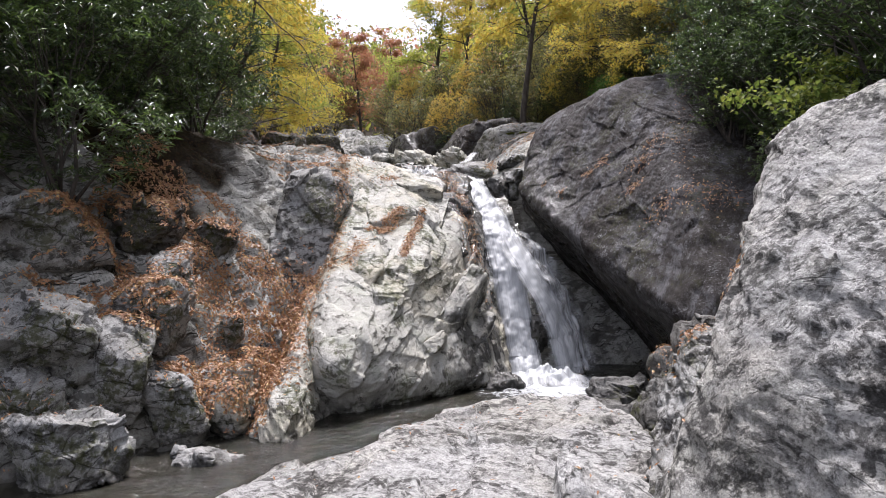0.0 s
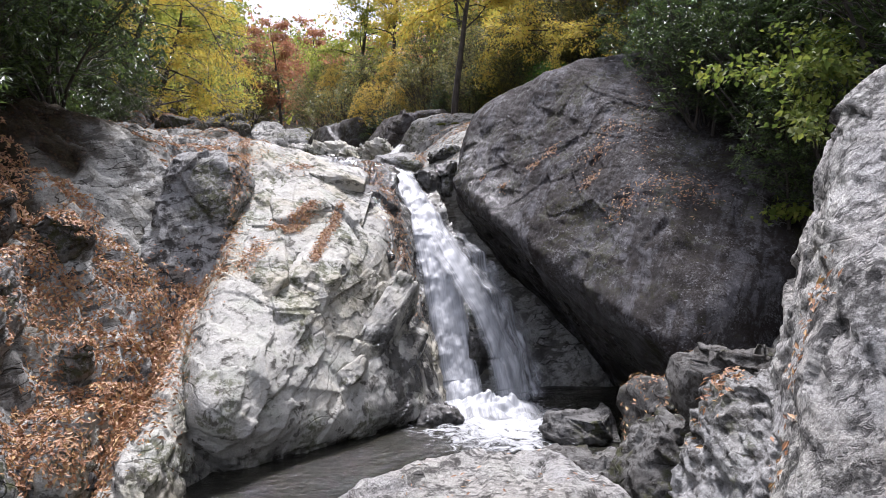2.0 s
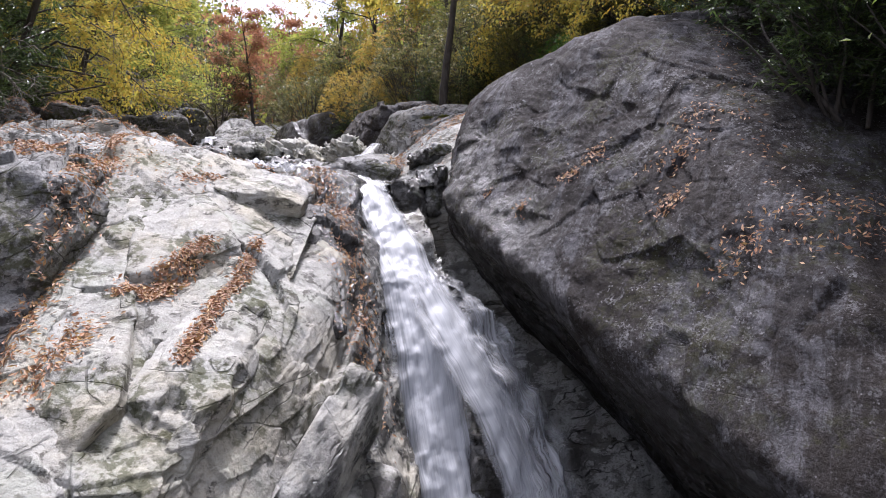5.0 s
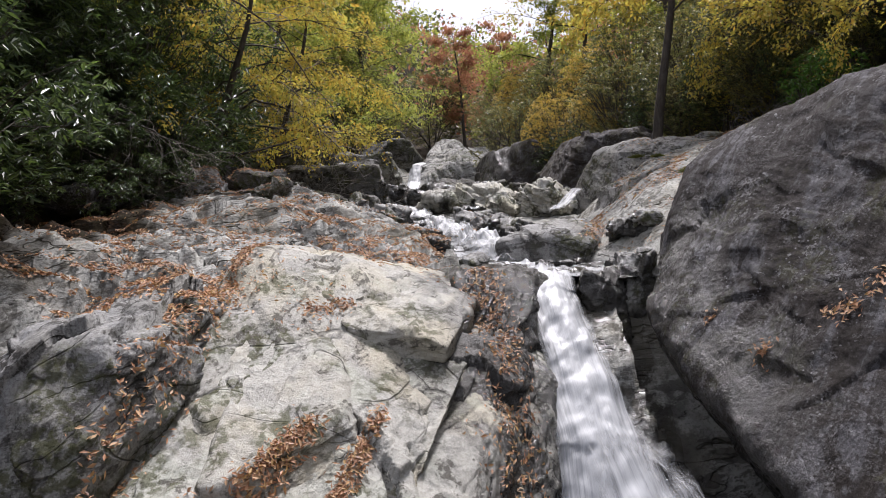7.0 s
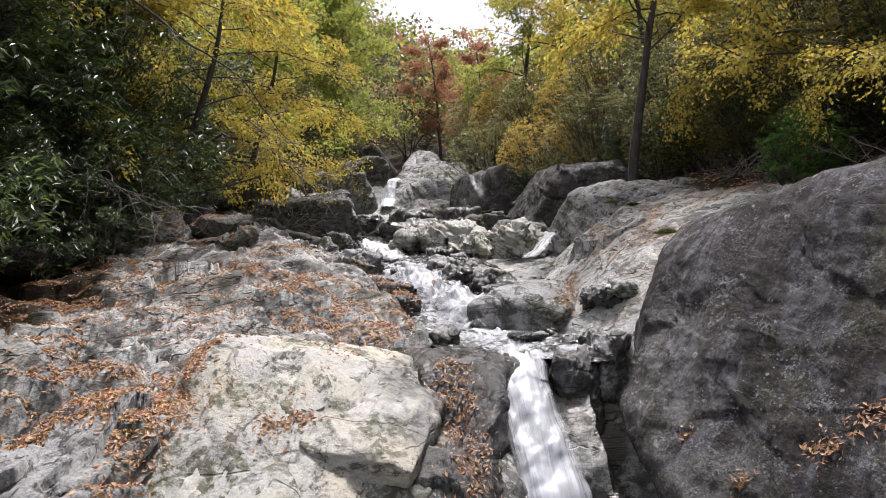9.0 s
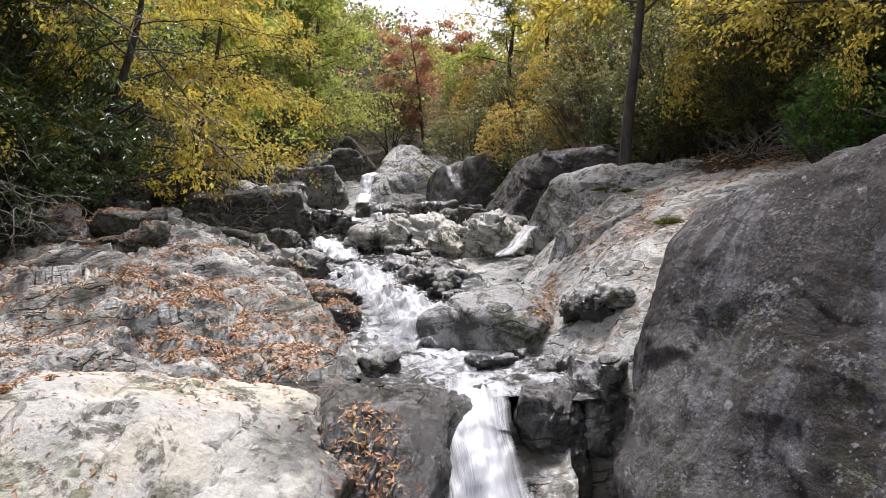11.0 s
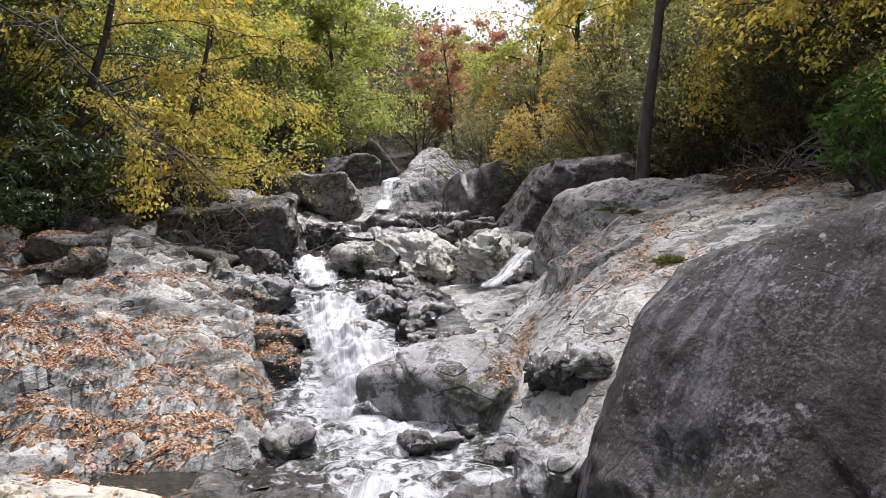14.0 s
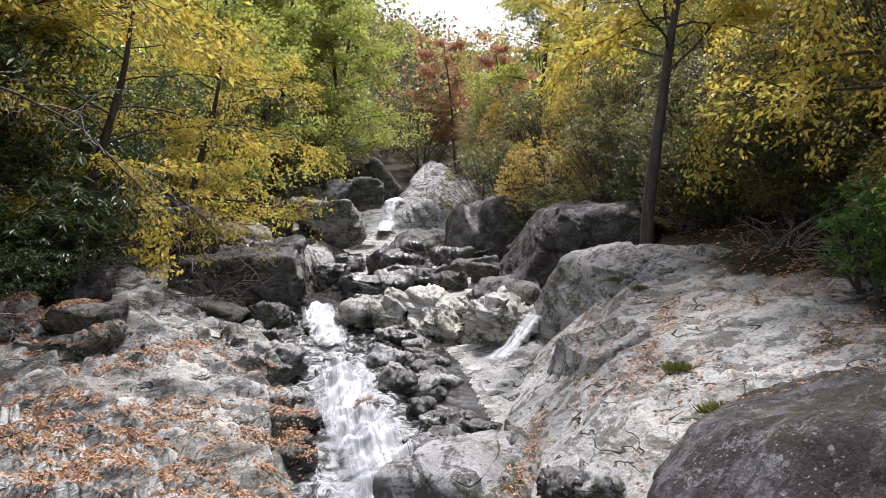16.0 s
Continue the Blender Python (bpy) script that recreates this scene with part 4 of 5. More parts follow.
rl = np.random.default_rng(5)
litter(hollows(rl, -7.2, -2.6, 16.8, 20.5, 40000, -0.06), "rust-brown leaves gathered on the shelf above the gully", rl, 0.7, heap=0.035)
litter(hollows(rl, -7.8, -0.9, 20.3, 27.0, 80000, -0.11), "rust-brown leaves gathered in the dips of the ledge", rl, 0.65, heap=0.035)
litter(hollows(rl, 2.2, 6.5, 22.5, 30.0, 9000, -0.16), "brown leaves gathered in the dips of the slabs", rl, 0.4, heap=0.03)
litter(field(rl, -6.4, -2.7, 10.4, 14.6, 26000, 1.0, -0.45, 1), "drift of rust-brown dry leaves filling the rocky gully", rl, 0.3, (0.05, 0.1), 0.05)
litter(strip(rl, [(-2.85, 14.2), (-3.0, 13.4), (-3.1, 12.2), (-2.9, 11.4)], 0.28, 7000), "thick drift of rust-brown leaves beside the pale outcrop", rl, 0.15, (0.05, 0.1), 0.06)
litter(strip(rl, [(-2.3, 14.0), (-2.35, 16.2), (-2.65, 18.4)], 0.08, 1300), "brown leaves lining a crack in pale rock", rl, 0.1, heap=0.04)
litter(strip(rl, [(-0.85, 14.6), (-0.7, 15.6), (-0.48, 16.8)], 0.045, 1500), "narrow band of brown leaves on pale rock", rl, 0.1, heap=0.04)
litter(strip(rl, [(-1.65, 15.45), (-1.35, 15.55), (-1.2, 15.9), (-1.0, 16.4)], 0.06, 1400), "hooked patch of brown leaves on pale rock", rl, 0.1, heap=0.04)
litter(strip(rl, [(-2.0, 14.2), (-1.75, 14.9)], 0.12, 420), "brown leaves caught on pale rock", rl, 0.1, heap=0.04)
litter(strip(rl, [(-1.65, 17.8), (-1.2, 18.1)], 0.06, 180), "small patch of brown leaves on pale rock", rl, 0.1, heap=0.03)
litter(strip(rl, [(0.0, 19.9), (0.35, 19.0), (0.75, 17.6), (0.85, 16.4)], 0.16, 1500), "wet brown and yellow leaves beside the falls", rl, 0.05, heap=0.02)
litter(field(rl, -7.5, -1.2, 17.5, 27.5, 2600, 0.9, 0.25, 4), "scattered rust-brown leaves over a broad rock ledge", rl, 0.45, heap=0.02)
litter(field(rl, -7.4, -2.2, 17.6, 24.0, 9000, 0.8, 0.05, 41), "drifts of rust-brown leaves across the ledge", rl, 0.6, (0.035, 0.07), 0.03)
litter(field(rl, -8.0, -0.5, 18.5, 29.0, 2500, 1.6, 0.2, 9), "loose brown leaves on pale bedrock", rl, 0.45)
litter(strip(rl, [(1.55, 23.2), (1.75, 24.0), (1.7, 25.2)], 0.1, 420), "brown leaves in a cleft beside the stream", rl, 0.1, heap=0.04)
litter(strip(rl, [(3.0, 24.6), (3.5, 26.0), (3.75, 27.4)], 0.1, 420), "line of brown leaves along a rock slab", rl, 0.1, heap=0.03)
litter(field(rl, 2.0, 7.0, 22.0, 31.0, 1800, 1.3, 0.25, 12), "loose brown leaves on the sloping slabs", rl, 0.4)
for x, y, r, n in [(3.7, 17.6, 0.1, 60), (4.07, 17.5, 0.12, 80), (4.45, 15.95, 0.14, 110), (4.75, 14.9, 0.2, 120), (4.75, 16.4, 0.2, 110), (2.75, 18.6, 0.05, 25), (5.2, 16.6, 0.25, 90), (3.1, 17.9, 0.06, 40), (5.6, 14.4, 0.4, 200)]:
    litter(strip(rl, [(x - r, y + r * 0.6), (x + r, y - r * 0.6)], r * 0.5, n), "small patch of brown leaves on a dark boulder", rl, 0.05, heap=0.03)
litter(strip(rl, [(5.2, 14.6), (5.6, 16.2), (6.2, 17.8), (6.6, 19.0)], 0.1, 150), "brown leaves lodged along the dark boulder", rl, 0.05, heap=0.03)
litter(field(rl, 3.3, 5.4, 9.6, 12.4, 1300, 1.2, -0.1, 14), "heap of brown leaves between boulders", rl, 0.2, heap=0.05)
litter(strip(rl, [(2.6, 6.5), (2.85, 6.75)], 0.08, 90), "yellow-brown leaves on a rock ledge", rl, 0.1, heap=0.03)
litter(strip(rl, [(2.75, 7.7), (2.95, 7.95)], 0.09, 120), "yellow-brown leaves on a rock ledge", rl, 0.1, heap=0.03)
litter(field(rl, -1.8, 2.4, 5.6, 10.4, 160, 1.2, 0.2, 15), "few yellow leaves on the flat slab", rl, 0.5)
litter(field(rl, -6.5, -2.8, 7.4, 11.5, 1300, 1.2, 0.1, 16), "brown leaves among rocks by the pool", rl, 0.3, heap=0.03)
litter(field(rl, -16, -9, 10, 40, 2000, 0.7, -0.2, 17), "old brown leaves under the shrubs", rl, 0.2, (0.07, 0.12))
litter(field(rl, 4.2, 14, 26, 42, 4200, 0.7, -0.2, 18), "old brown leaves under the trees", rl, 0.2, (0.07, 0.12))


# ---- water ----
def sheet(name, x0, x1, y0, y1, step, height, foam, material, label, keep=None):
    xs, ys = np.arange(x0, x1, step), np.arange(y0, y1, step)
    A, B = np.meshgrid(xs, ys)
    p = np.stack([A.ravel(), B.ravel(), np.zeros(A.size)], 1)
    p[:, 2] = height(p)
    idx = np.arange(A.size).reshape(A.shape)
    q = np.stack([idx[:-1, :-1], idx[:-1, 1:], idx[1:, 1:], idx[1:, :-1]], -1).reshape(-1, 4)
    if keep is not None:
        q = q[keep(p)[q].all(1)]
    used = np.unique(q)
    back = np.zeros(len(p), int)
    back[used] = np.arange(len(used))
    return tagged(new(name, mesh_from(name, p[used], back[q], material, foam=foam(p)[used])), label, "water", kind="structure")


def pool_foam(p):
    d = np.hypot((p[:, 0] - 2.3) / 1.4, (p[:, 1] - 14.6) / 2.6)
    return np.clip(0.95 - 0.6 * d, 0, 1)


sheet("water", -9, 6.5, -2, 17.2, 0.07, lambda p: 0.3 + 0.02 * fbm(p * 2.0, 3, 3) + 0.06 * pool_foam(p) * vnoise(p * 5, 4), pool_foam, WATER, "dark clear pool below the falls with drifting foam")

def run_z(p):
    return np.interp(p[:, 1], UP_Y, UP_Z) + 0.07 * fbm(p * np.array([3, 2.2, 1]), 4, 6)


def run_foam(p):
    d = np.abs(p[:, 0] - stream_x(p[:, 1]))
    fall = np.interp(p[:, 1], [20.8, 21.6, 22.3, 23.2, 23.6, 24.5, 25.2, 26.5, 27.5, 29, 31, 34], [0.5, 0.48, 0.5, 0.62, 0.66, 0.58, 0.55, 0.5, 0.55, 0.45, 0.45, 0.15])
    return np.clip(fall * (1.2 - 0.4 * d), 0, 1)


sheet("water", -6.4, 2.6, 21.15, 36.5, 0.06, run_z, run_foam, WATER, "fast white-streaked stream running over bedrock",
      lambda p: np.where(p[:, 0] > stream_x(p[:, 1]), 0.55, 1.0) * np.abs(p[:, 0] - stream_x(p[:, 1])) < np.interp(p[:, 1], [20.5, 21.5, 23, 24, 26, 30, 37], [1.2, 1.5, 1.7, 1.4, 1.3, 1.4, 1.9]) + 0.1 * vnoise(p * 2.2, 9))


sheet("water", -2.6, 0.0, 20.72, 21.9, 0.05, lambda p: 5.33 + 0.012 * fbm(p * 3.0, 3, 3), lambda p: np.clip(0.3 + 0.25 * p[:, 0], 0, 0.4), WATER, "calm dark side pool behind the outcrop",
      lambda p: np.hypot((p[:, 0] + 1.2) / 1.45, (p[:, 1] - 21.3) / 0.62) + 0.1 * vnoise(p * 2.5, 9) < 1.0)


def fall(name, path, label, body=0.6, nu=26, nv=150, seed=0, arch=0.12, tumble=0.03, fade=0.12, end=0.02):
    """A ribbon of falling water along (x, y, z, half width), bowed across and torn at its edges."""
    e = np.array(path, float)
    s = np.linspace(0, len(e) - 1, nv)
    i = np.minimum(s.astype(int), len(e) - 2)
    f = (s - i)[:, None]
    f = f * f * (3 - 2 * f) * 0.4 + f * 0.6
    c = e[i] * (1 - f) + e[i + 1] * f
    t = np.gradient(c[:, :3], axis=0)
    side = np.cross(t, np.array([0, 0, 1.0]))
    side /= np.linalg.norm(side, axis=1)[:, None]
    nrm = np.cross(side, t)
    nrm /= np.linalg.norm(nrm, axis=1)[:, None]
    u = np.linspace(-1, 1, nu)
    p = c[:, None, :3] + side[:, None, :] * (u[None, :, None] * c[:, None, 3:4]) + nrm[:, None, :] * (arch * (1 - u[None, :, None] ** 2))
    p = p.reshape(-1, 3)
    p += np.repeat(nrm, nu, 0) * (tumble * fbm(p * np.array([5, 2.5, 2.5]), 4, seed))[:, None]
    U, V = np.meshgrid(u, np.linspace(0, 1, nv))
    dist = np.concatenate([[0], np.linalg.norm(np.diff(c[:, :3], axis=0), axis=1).cumsum()])
    uv = np.stack([U.ravel() * 0.5 * np.repeat(c[:, 3], nu), np.repeat(dist, nu) * 0.5], 1) + seed
    idx = np.arange(nu * nv).reshape(nv, nu)
    q = np.stack([idx[:-1, :-1], idx[:-1, 1:], idx[1:, 1:], idx[1:, :-1]], -1).reshape(-1, 4)
    solid = np.clip(body * (1.25 - 1.1 * np.abs(U.ravel()) ** 2.2), 0, 1)
    solid *= smoothstep(0, fade, V.ravel()) * (1 - smoothstep(1 - end, 1, V.ravel()))
    return tagged(new(name, mesh_from(name, p, q, WHITE, uv=uv, foam=solid)), label, "water", kind="structure")


fall("waterfall", [(0.8, 22.2, 5.4, 0.6), (0.82, 21.3, 5.34, 0.5), (0.95, 20.4, 5.08, 0.4), (1.25, 19.4, 4.38, 0.46), (1.55, 18.4, 3.5, 0.64), (1.7, 17.6, 2.55, 0.62), (1.8, 16.9, 1.45, 0.5), (1.92, 16.3, 0.6, 0.5), (1.97, 15.7, 0.0, 0.55)],
     "white water sliding over the lip and down the rock", 0.72, seed=1, nv=260, nu=36, tumble=0.045, fade=0.24)
fall("waterfall", [(1.4, 19.2, 4.15, 0.35), (1.78, 18.4, 3.47, 0.5), (2.15, 17.7, 2.72, 0.55), (2.55, 17.1, 1.92, 0.52), (2.86, 16.6, 1.02, 0.46), (2.95, 16.3, 0.42, 0.45), (3.0, 16.0, 0.0, 0.5)], "separate thread of the falls beside black rock", 0.7, seed=2, arch=0.1, fade=0.3)
fall("spray", [(1.6, 19.0, 4.15, 0.3), (2.0, 18.2, 3.6, 0.5), (2.45, 17.5, 2.85, 0.6), (2.85, 16.9, 2.0, 0.62), (3.1, 16.4, 1.1, 0.6), (3.2, 16.05, 0.4, 0.6), (3.2, 15.8, 0.1, 0.6)], "thin blown spray along the falls", 0.42, seed=9, arch=0.16, tumble=0.12, fade=0.35, end=0.15)


def splash(centre, rx, ry, high, seed):
    """The heap of torn white water where a fall strikes."""
    a, r = np.meshgrid(np.linspace(0, 2 * math.pi, 72, endpoint=False), np.linspace(0.02, 1, 30))
    a, r = a.ravel(), r.ravel()
    p = np.stack([centre[0] + rx * r * np.cos(a), centre[1] + ry * r * np.sin(a), np.zeros(a.size)], 1)
    p[:, 2] = centre[2] + high * (1 - r) ** 1.2 * (0.7 + 0.6 * fbm(p * 3.5, 4, seed)) + 0.05 * (1 - r) * fbm(p * 9, 3, seed) - 0.06 * r
    k = np.arange(72 * 30).reshape(30, 72)
    n = np.roll(k, -1, 1)
    q = np.stack([k[:-1], n[:-1], n[1:], k[1:]], -1).reshape(-1, 4)
    return tagged(new("splash", mesh_from("splash", p, q, WHITE, uv=p[:, :2] * 0.4, foam=np.clip(0.95 * (1 - r ** 1.6) + 0.1, 0, 1))), "torn white splash at the foot of the falls", "water", kind="structure")


splash((2.4, 15.4, 0.31), 1.2, 1.2, 0.34, 3)
splash((0.3, 23.0, 5.42), 0.8, 0.55, 0.12, 5)
fall("cascade", [(0.3, 23.1, 5.43, 0.95), (0.05, 23.6, 5.47, 0.85), (-0.2, 24.1, 5.74, 0.8), (-0.55, 24.7, 5.9, 0.75), (-0.85, 25.2, 5.98, 0.75), (-1.35, 26.0, 6.09, 0.65), (-1.9, 27.3, 6.31, 0.6), (-2.3, 28.0, 6.45, 0.55)], "white cascade tumbling between rocks", 0.5, seed=4, arch=0.05, tumble=0.16)
fall("cascade", [(-2.7, 28.9, 6.52, 0.3), (-3.2, 29.9, 6.76, 0.5), (-3.9, 31.2, 6.94, 0.5), (-4.6, 32.6, 7.12, 0.5)], "white riffle between rocks", 0.6, seed=5, arch=0.04, tumble=0.1)
fall("cascade", [(0.75, 27.6, 6.6, 0.25), (1.05, 28.3, 6.85, 0.28), (1.25, 28.8, 7.15, 0.22), (1.35, 29.4, 7.3, 0.25)], "small side cascade between rocks", 0.45, seed=6, arch=0.05)
fall("cascade", [(-8.6, 52.0, 9.3, 0.5), (-8.8, 53.5, 10.0, 0.5), (-8.9, 54.5, 11.2, 0.4), (-8.9, 56, 11.5, 0.5)], "small white fall far up the valley", 0.9, seed=7, arch=0.1)


# ---- trees and shrubs ----
def tube(points, radii, sides, verts, faces):
    p, r = np.array(points, float), np.array(radii, float)
    t = np.gradient(p, axis=0)
    t /= np.maximum(np.linalg.norm(t, axis=1), 1e-6)[:, None]
    ref = np.array([0.31, 0.9, 0.2]) if abs(t[0][2]) > 0.8 else np.array([0, 0, 1.0])
    a = np.cross(t, ref)
    a /= np.linalg.norm(a, axis=1)[:, None]
    b = np.cross(t, a)
    ang = np.arange(sides) * 2 * math.pi / sides
    ring = p[:, None] + r[:, None, None] * (np.cos(ang)[None, :, None] * a[:, None] + np.sin(ang)[None, :, None] * b[:, None])
    base = sum(len(v) for v in verts)
    verts.append(ring.reshape(-1, 3))
    k = np.arange(len(p) * sides).reshape(len(p), sides) + base
    n = np.roll(k, -1, 1)
    faces.append(np.stack([k[:-1], n[:-1], n[1:], k[1:]], -1).reshape(-1, 4))


def wander(rng, start, way, length, steps, bend, droop):
    p, d, out = np.array(start, float), np.array(way, float), []
    d /= np.linalg.norm(d)
    for k in range(steps + 1):
        out.append(p.copy())
        d = d + rng.normal(size=3) * bend + np.array([0, 0, -droop])
        d /= np.linalg.norm(d)
        p = p + d * length / steps
    return np.array(out)


def tree(name, label, seed, height, spread, leaves, leaf, material, trunk=0.16, first=0.3, lean=(0, 0), limbs=16, droop=0.05, flat=1.6, bark=BARK, ratio=0.55):
    """A leafing tree: trunk, limbs and twigs in one wood mesh, the leaves in another."""
    rng = np.random.default_rng(seed)
    verts, faces = [], []
    stem = wander(rng, (0, 0, -0.4), (lean[0], lean[1], 1), height, 12, 0.035, 0)
    tube(stem, np.linspace(trunk, trunk * 0.15, 13), 8, verts, faces)
    tips, ways = [], []
    for k in range(limbs):
        h = first + (1 - first) * (k + rng.random()) / limbs
        i = min(int(h * 12), 11)
        at = stem[i] + (stem[i + 1] - stem[i]) * (h * 12 - i)
        az = k * 2.4 + rng.normal() * 0.5
        L = spread * (1.05 - 0.6 * (h - first) / (1 - first)) * rng.uniform(0.7, 1.15)
        limb = wander(rng, at, (math.cos(az), math.sin(az), rng.uniform(0.1, 0.75)), L, 8, 0.14, droop)
        tube(limb, np.linspace(trunk * 0.32 * (1.1 - h), trunk * 0.04, 9), 5, verts, faces)
        for j in range(2, 9):
            for rep_ in range(2):
                w = limb[j] - limb[j - 1]
                w = w / np.linalg.norm(w) + rng.normal(size=3) * np.array([0.8, 0.8, 0.35])
                tw = wander(rng, limb[j], w, L * rng.uniform(0.18, 0.42), 5, 0.2, droop * 1.5)
                tube(tw, np.linspace(trunk * 0.06, trunk * 0.015, 6), 3, verts, faces)
                tips.append(tw)
    tips = np.array(tips)
    dense = rng.random(len(tips)) ** 3
    pick = rng.choice(len(tips), leaves, p=dense / dense.sum())
    k = rng.uniform(0.6, 5, leaves)
    i = np.minimum(k.astype(int), 4)
    f = (k - i)[:, None]
    pos = tips[pick, i] * (1 - f) + tips[pick, i + 1] * f
    way = tips[pick, i + 1] - tips[pick, i]
    way /= np.linalg.norm(way, axis=1)[:, None]
    pos = pos + rng.normal(size=(leaves, 3)) * np.array([1, 1, 0.5]) * leaf * 1.3
    along = way + rng.normal(size=(leaves, 3)) * 0.8 + np.array([0, 0, -0.35])
    up = rng.normal(size=(leaves, 3)) + np.array([0, 0, flat])
    size = leaf * rng.uniform(0.6, 1.2, leaves)
    top = tagged(new(name), label, "tree")
    part("trunk", mesh_from("trunk", np.concatenate(verts), np.concatenate(faces), bark), top)
    part("crown", leaf_mesh("crown", pos, along, up, size, size * ratio, material, 0.12, -0.1), top)
    return top


def shrub(name, label, seed, radius, tall, tips, leaf, material, whorl=8, ratio=0.27, bark=BARK, hollow=0.3, squash=1.0, gaps=-0.3):
    """An evergreen shrub: bent stems and whorls of long leaves at the twig ends."""
    rng = np.random.default_rng(seed)
    verts, faces = [], []
    d = rng.normal(size=(tips, 3))
    d /= np.linalg.norm(d, axis=1)[:, None]
    ends = d * (hollow + (1 - hollow) * rng.random((tips, 1)) ** 0.5) * np.array([radius, radius * squash, tall * 0.5]) + np.array([0, 0, tall * 0.55])
    lump = fbm(ends * 0.75 + seed, 3, seed)
    ends = ends[lump > gaps]
    for k in range(9):
        e = ends[rng.integers(len(ends))]
        st = wander(rng, (rng.normal() * 0.15, rng.normal() * 0.15, -0.3), e + np.array([0, 0, 0.8]), np.linalg.norm(e) * 0.95, 9, 0.12, 0.0)
        tube(st, np.linspace(0.05, 0.012, 10), 5, verts, faces)
    for e in ends[::5]:
        s0 = e * 0.55 + np.array([0, 0, tall * 0.1])
        tube(np.array([s0, (s0 + e) / 2 + rng.normal(size=3) * 0.08, e]), [0.012, 0.009, 0.005], 3, verts, faces)
    n = len(ends)
    ang = rng.uniform(0, 6.28, (n, 1)) + np.arange(whorl)[None, :] * 6.283 / whorl + rng.normal(size=(n, whorl)) * 0.2
    sag = rng.uniform(-0.9, 0.25, (n, 1)) + rng.normal(size=(n, whorl)) * 0.2
    along = np.stack([np.cos(ang), np.sin(ang), sag], -1).reshape(-1, 3)
    pos = np.repeat(ends, whorl, 0) + rng.normal(size=(n * whorl, 3)) * 0.03
    up = np.tile([0, 0, 1.0], (n * whorl, 1)) + rng.normal(size=(n * whorl, 3)) * 0.35
    size = leaf * rng.uniform(0.65, 1.15, n * whorl)
    top = tagged(new(name), label, "shrub")
    part("branchwork", mesh_from("branchwork", np.concatenate(verts), np.concatenate(faces), bark), top)
    part("foliage", leaf_mesh("foliage", pos, along, up, size, size * ratio, material, 0.15, -0.08), top)
    return top


def stand(ob, x, y, turn=0.0, scale=1.0, z=None, sink=0.1):
    g = float(ground_z(np.array([x]), np.array([y]))[0]) if z is None else z
    return pose(x, y, g - sink, 0, 0, turn) @ Matrix.Scale(scale, 4)


def plant(first, places, group):
    """Sets the first one and copies of it: x, y, turn, scale and, where it matters, height."""
    tagged(first, group=group)
    for x, y, turn, scale, *z in places[1:]:
        copy_thing(first, stand(first, x, y, turn, scale, *z))
    x, y, turn, scale, *z = places[0]
    first.matrix_basis = stand(first, x, y, turn, scale, *z)


plant(shrub("rhododendron", "dark glossy evergreen rhododendron overhanging the rocks", 1, 2.3, 4.0, 2100, 0.18, RHODO, hollow=0.05, gaps=-0.12),
      [(-6.4, 11.5, 0, 0.85, 4.1), (-7.8, 12.6, 130, 1.0), (-6.3, 17.3, 75, 1.0, 5.9), (-6.9, 14.3, 260, 0.7, 5.2), (-7.2, 15.2, 80, 1.05), (-8.8, 10.0, 150, 1.1), (-8.6, 17.8, 210, 1.1), (-9.8, 13.5, 30, 1.4), (-11.5, 17.0, 100, 1.6), (-9.8, 20.5, 300, 1.2), (-11.0, 24.0, 20, 1.4),
       (-11.5, 9.0, 60, 1.6), (-9.3, 22.6, 40, 0.9), (-10.5, 18.6, 10, 1.3), (-8.7, 21.2, 170, 0.7), (-8.8, 25.6, 250, 0.75), (-9.4, 27.4, 330, 0.8), (-10.6, 25.6, 60, 1.25), (-8.0, 20.0, 220, 0.55), (-8.2, 22.6, 280, 0.6), (-8.3, 24.3, 20, 0.6), (-8.0, 18.4, 100, 0.6), (-10.2, 27.0, 10, 1.5), (-11.2, 22.0, 200, 1.5)], "rhododendrons along the banks")
plant(shrub("rhododendron", "dark olive evergreen shrub in the shade of the trees", 2, 2.2, 4.2, 1900, 0.16, RHODO, hollow=0.05, gaps=-0.15),
      [(-11.5, 27.5, 0, 1.3), (-10.8, 31.0, 90, 1.2), (-12.5, 35.0, 45, 1.6), (-8.9, 19.4, 10, 0.75), (-9.0, 24.6, 120, 0.8), (-13.0, 21.5, 200, 1.7), (-13.0, 30.0, 20, 1.7), (10.0, 20.0, 250, 1.4), (10.0, 16.5, 300, 1.5),
       (8.8, 12.5, 15, 1.3), (7.5, 15.0, 60, 0.7, 5.5), (7.9, 17.2, 160, 0.75, 7.1), (6.9, 16.2, 30, 0.75, 5.9), (7.3, 18.9, 130, 0.8, 7.3), (7.2, 13.2, 260, 0.6, 3.9), (9.5, 8.0, 20, 1.4), (7.2, 30.0, 40, 0.6), (7.9, 28.0, 140, 0.6), (5.9, 33.6, 230, 0.7), (4.4, 37.2, 320, 0.75), (8.3, 25.4, 80, 0.6), (1.0, 40.5, 10, 0.7)], "evergreen shrubs on the slopes")
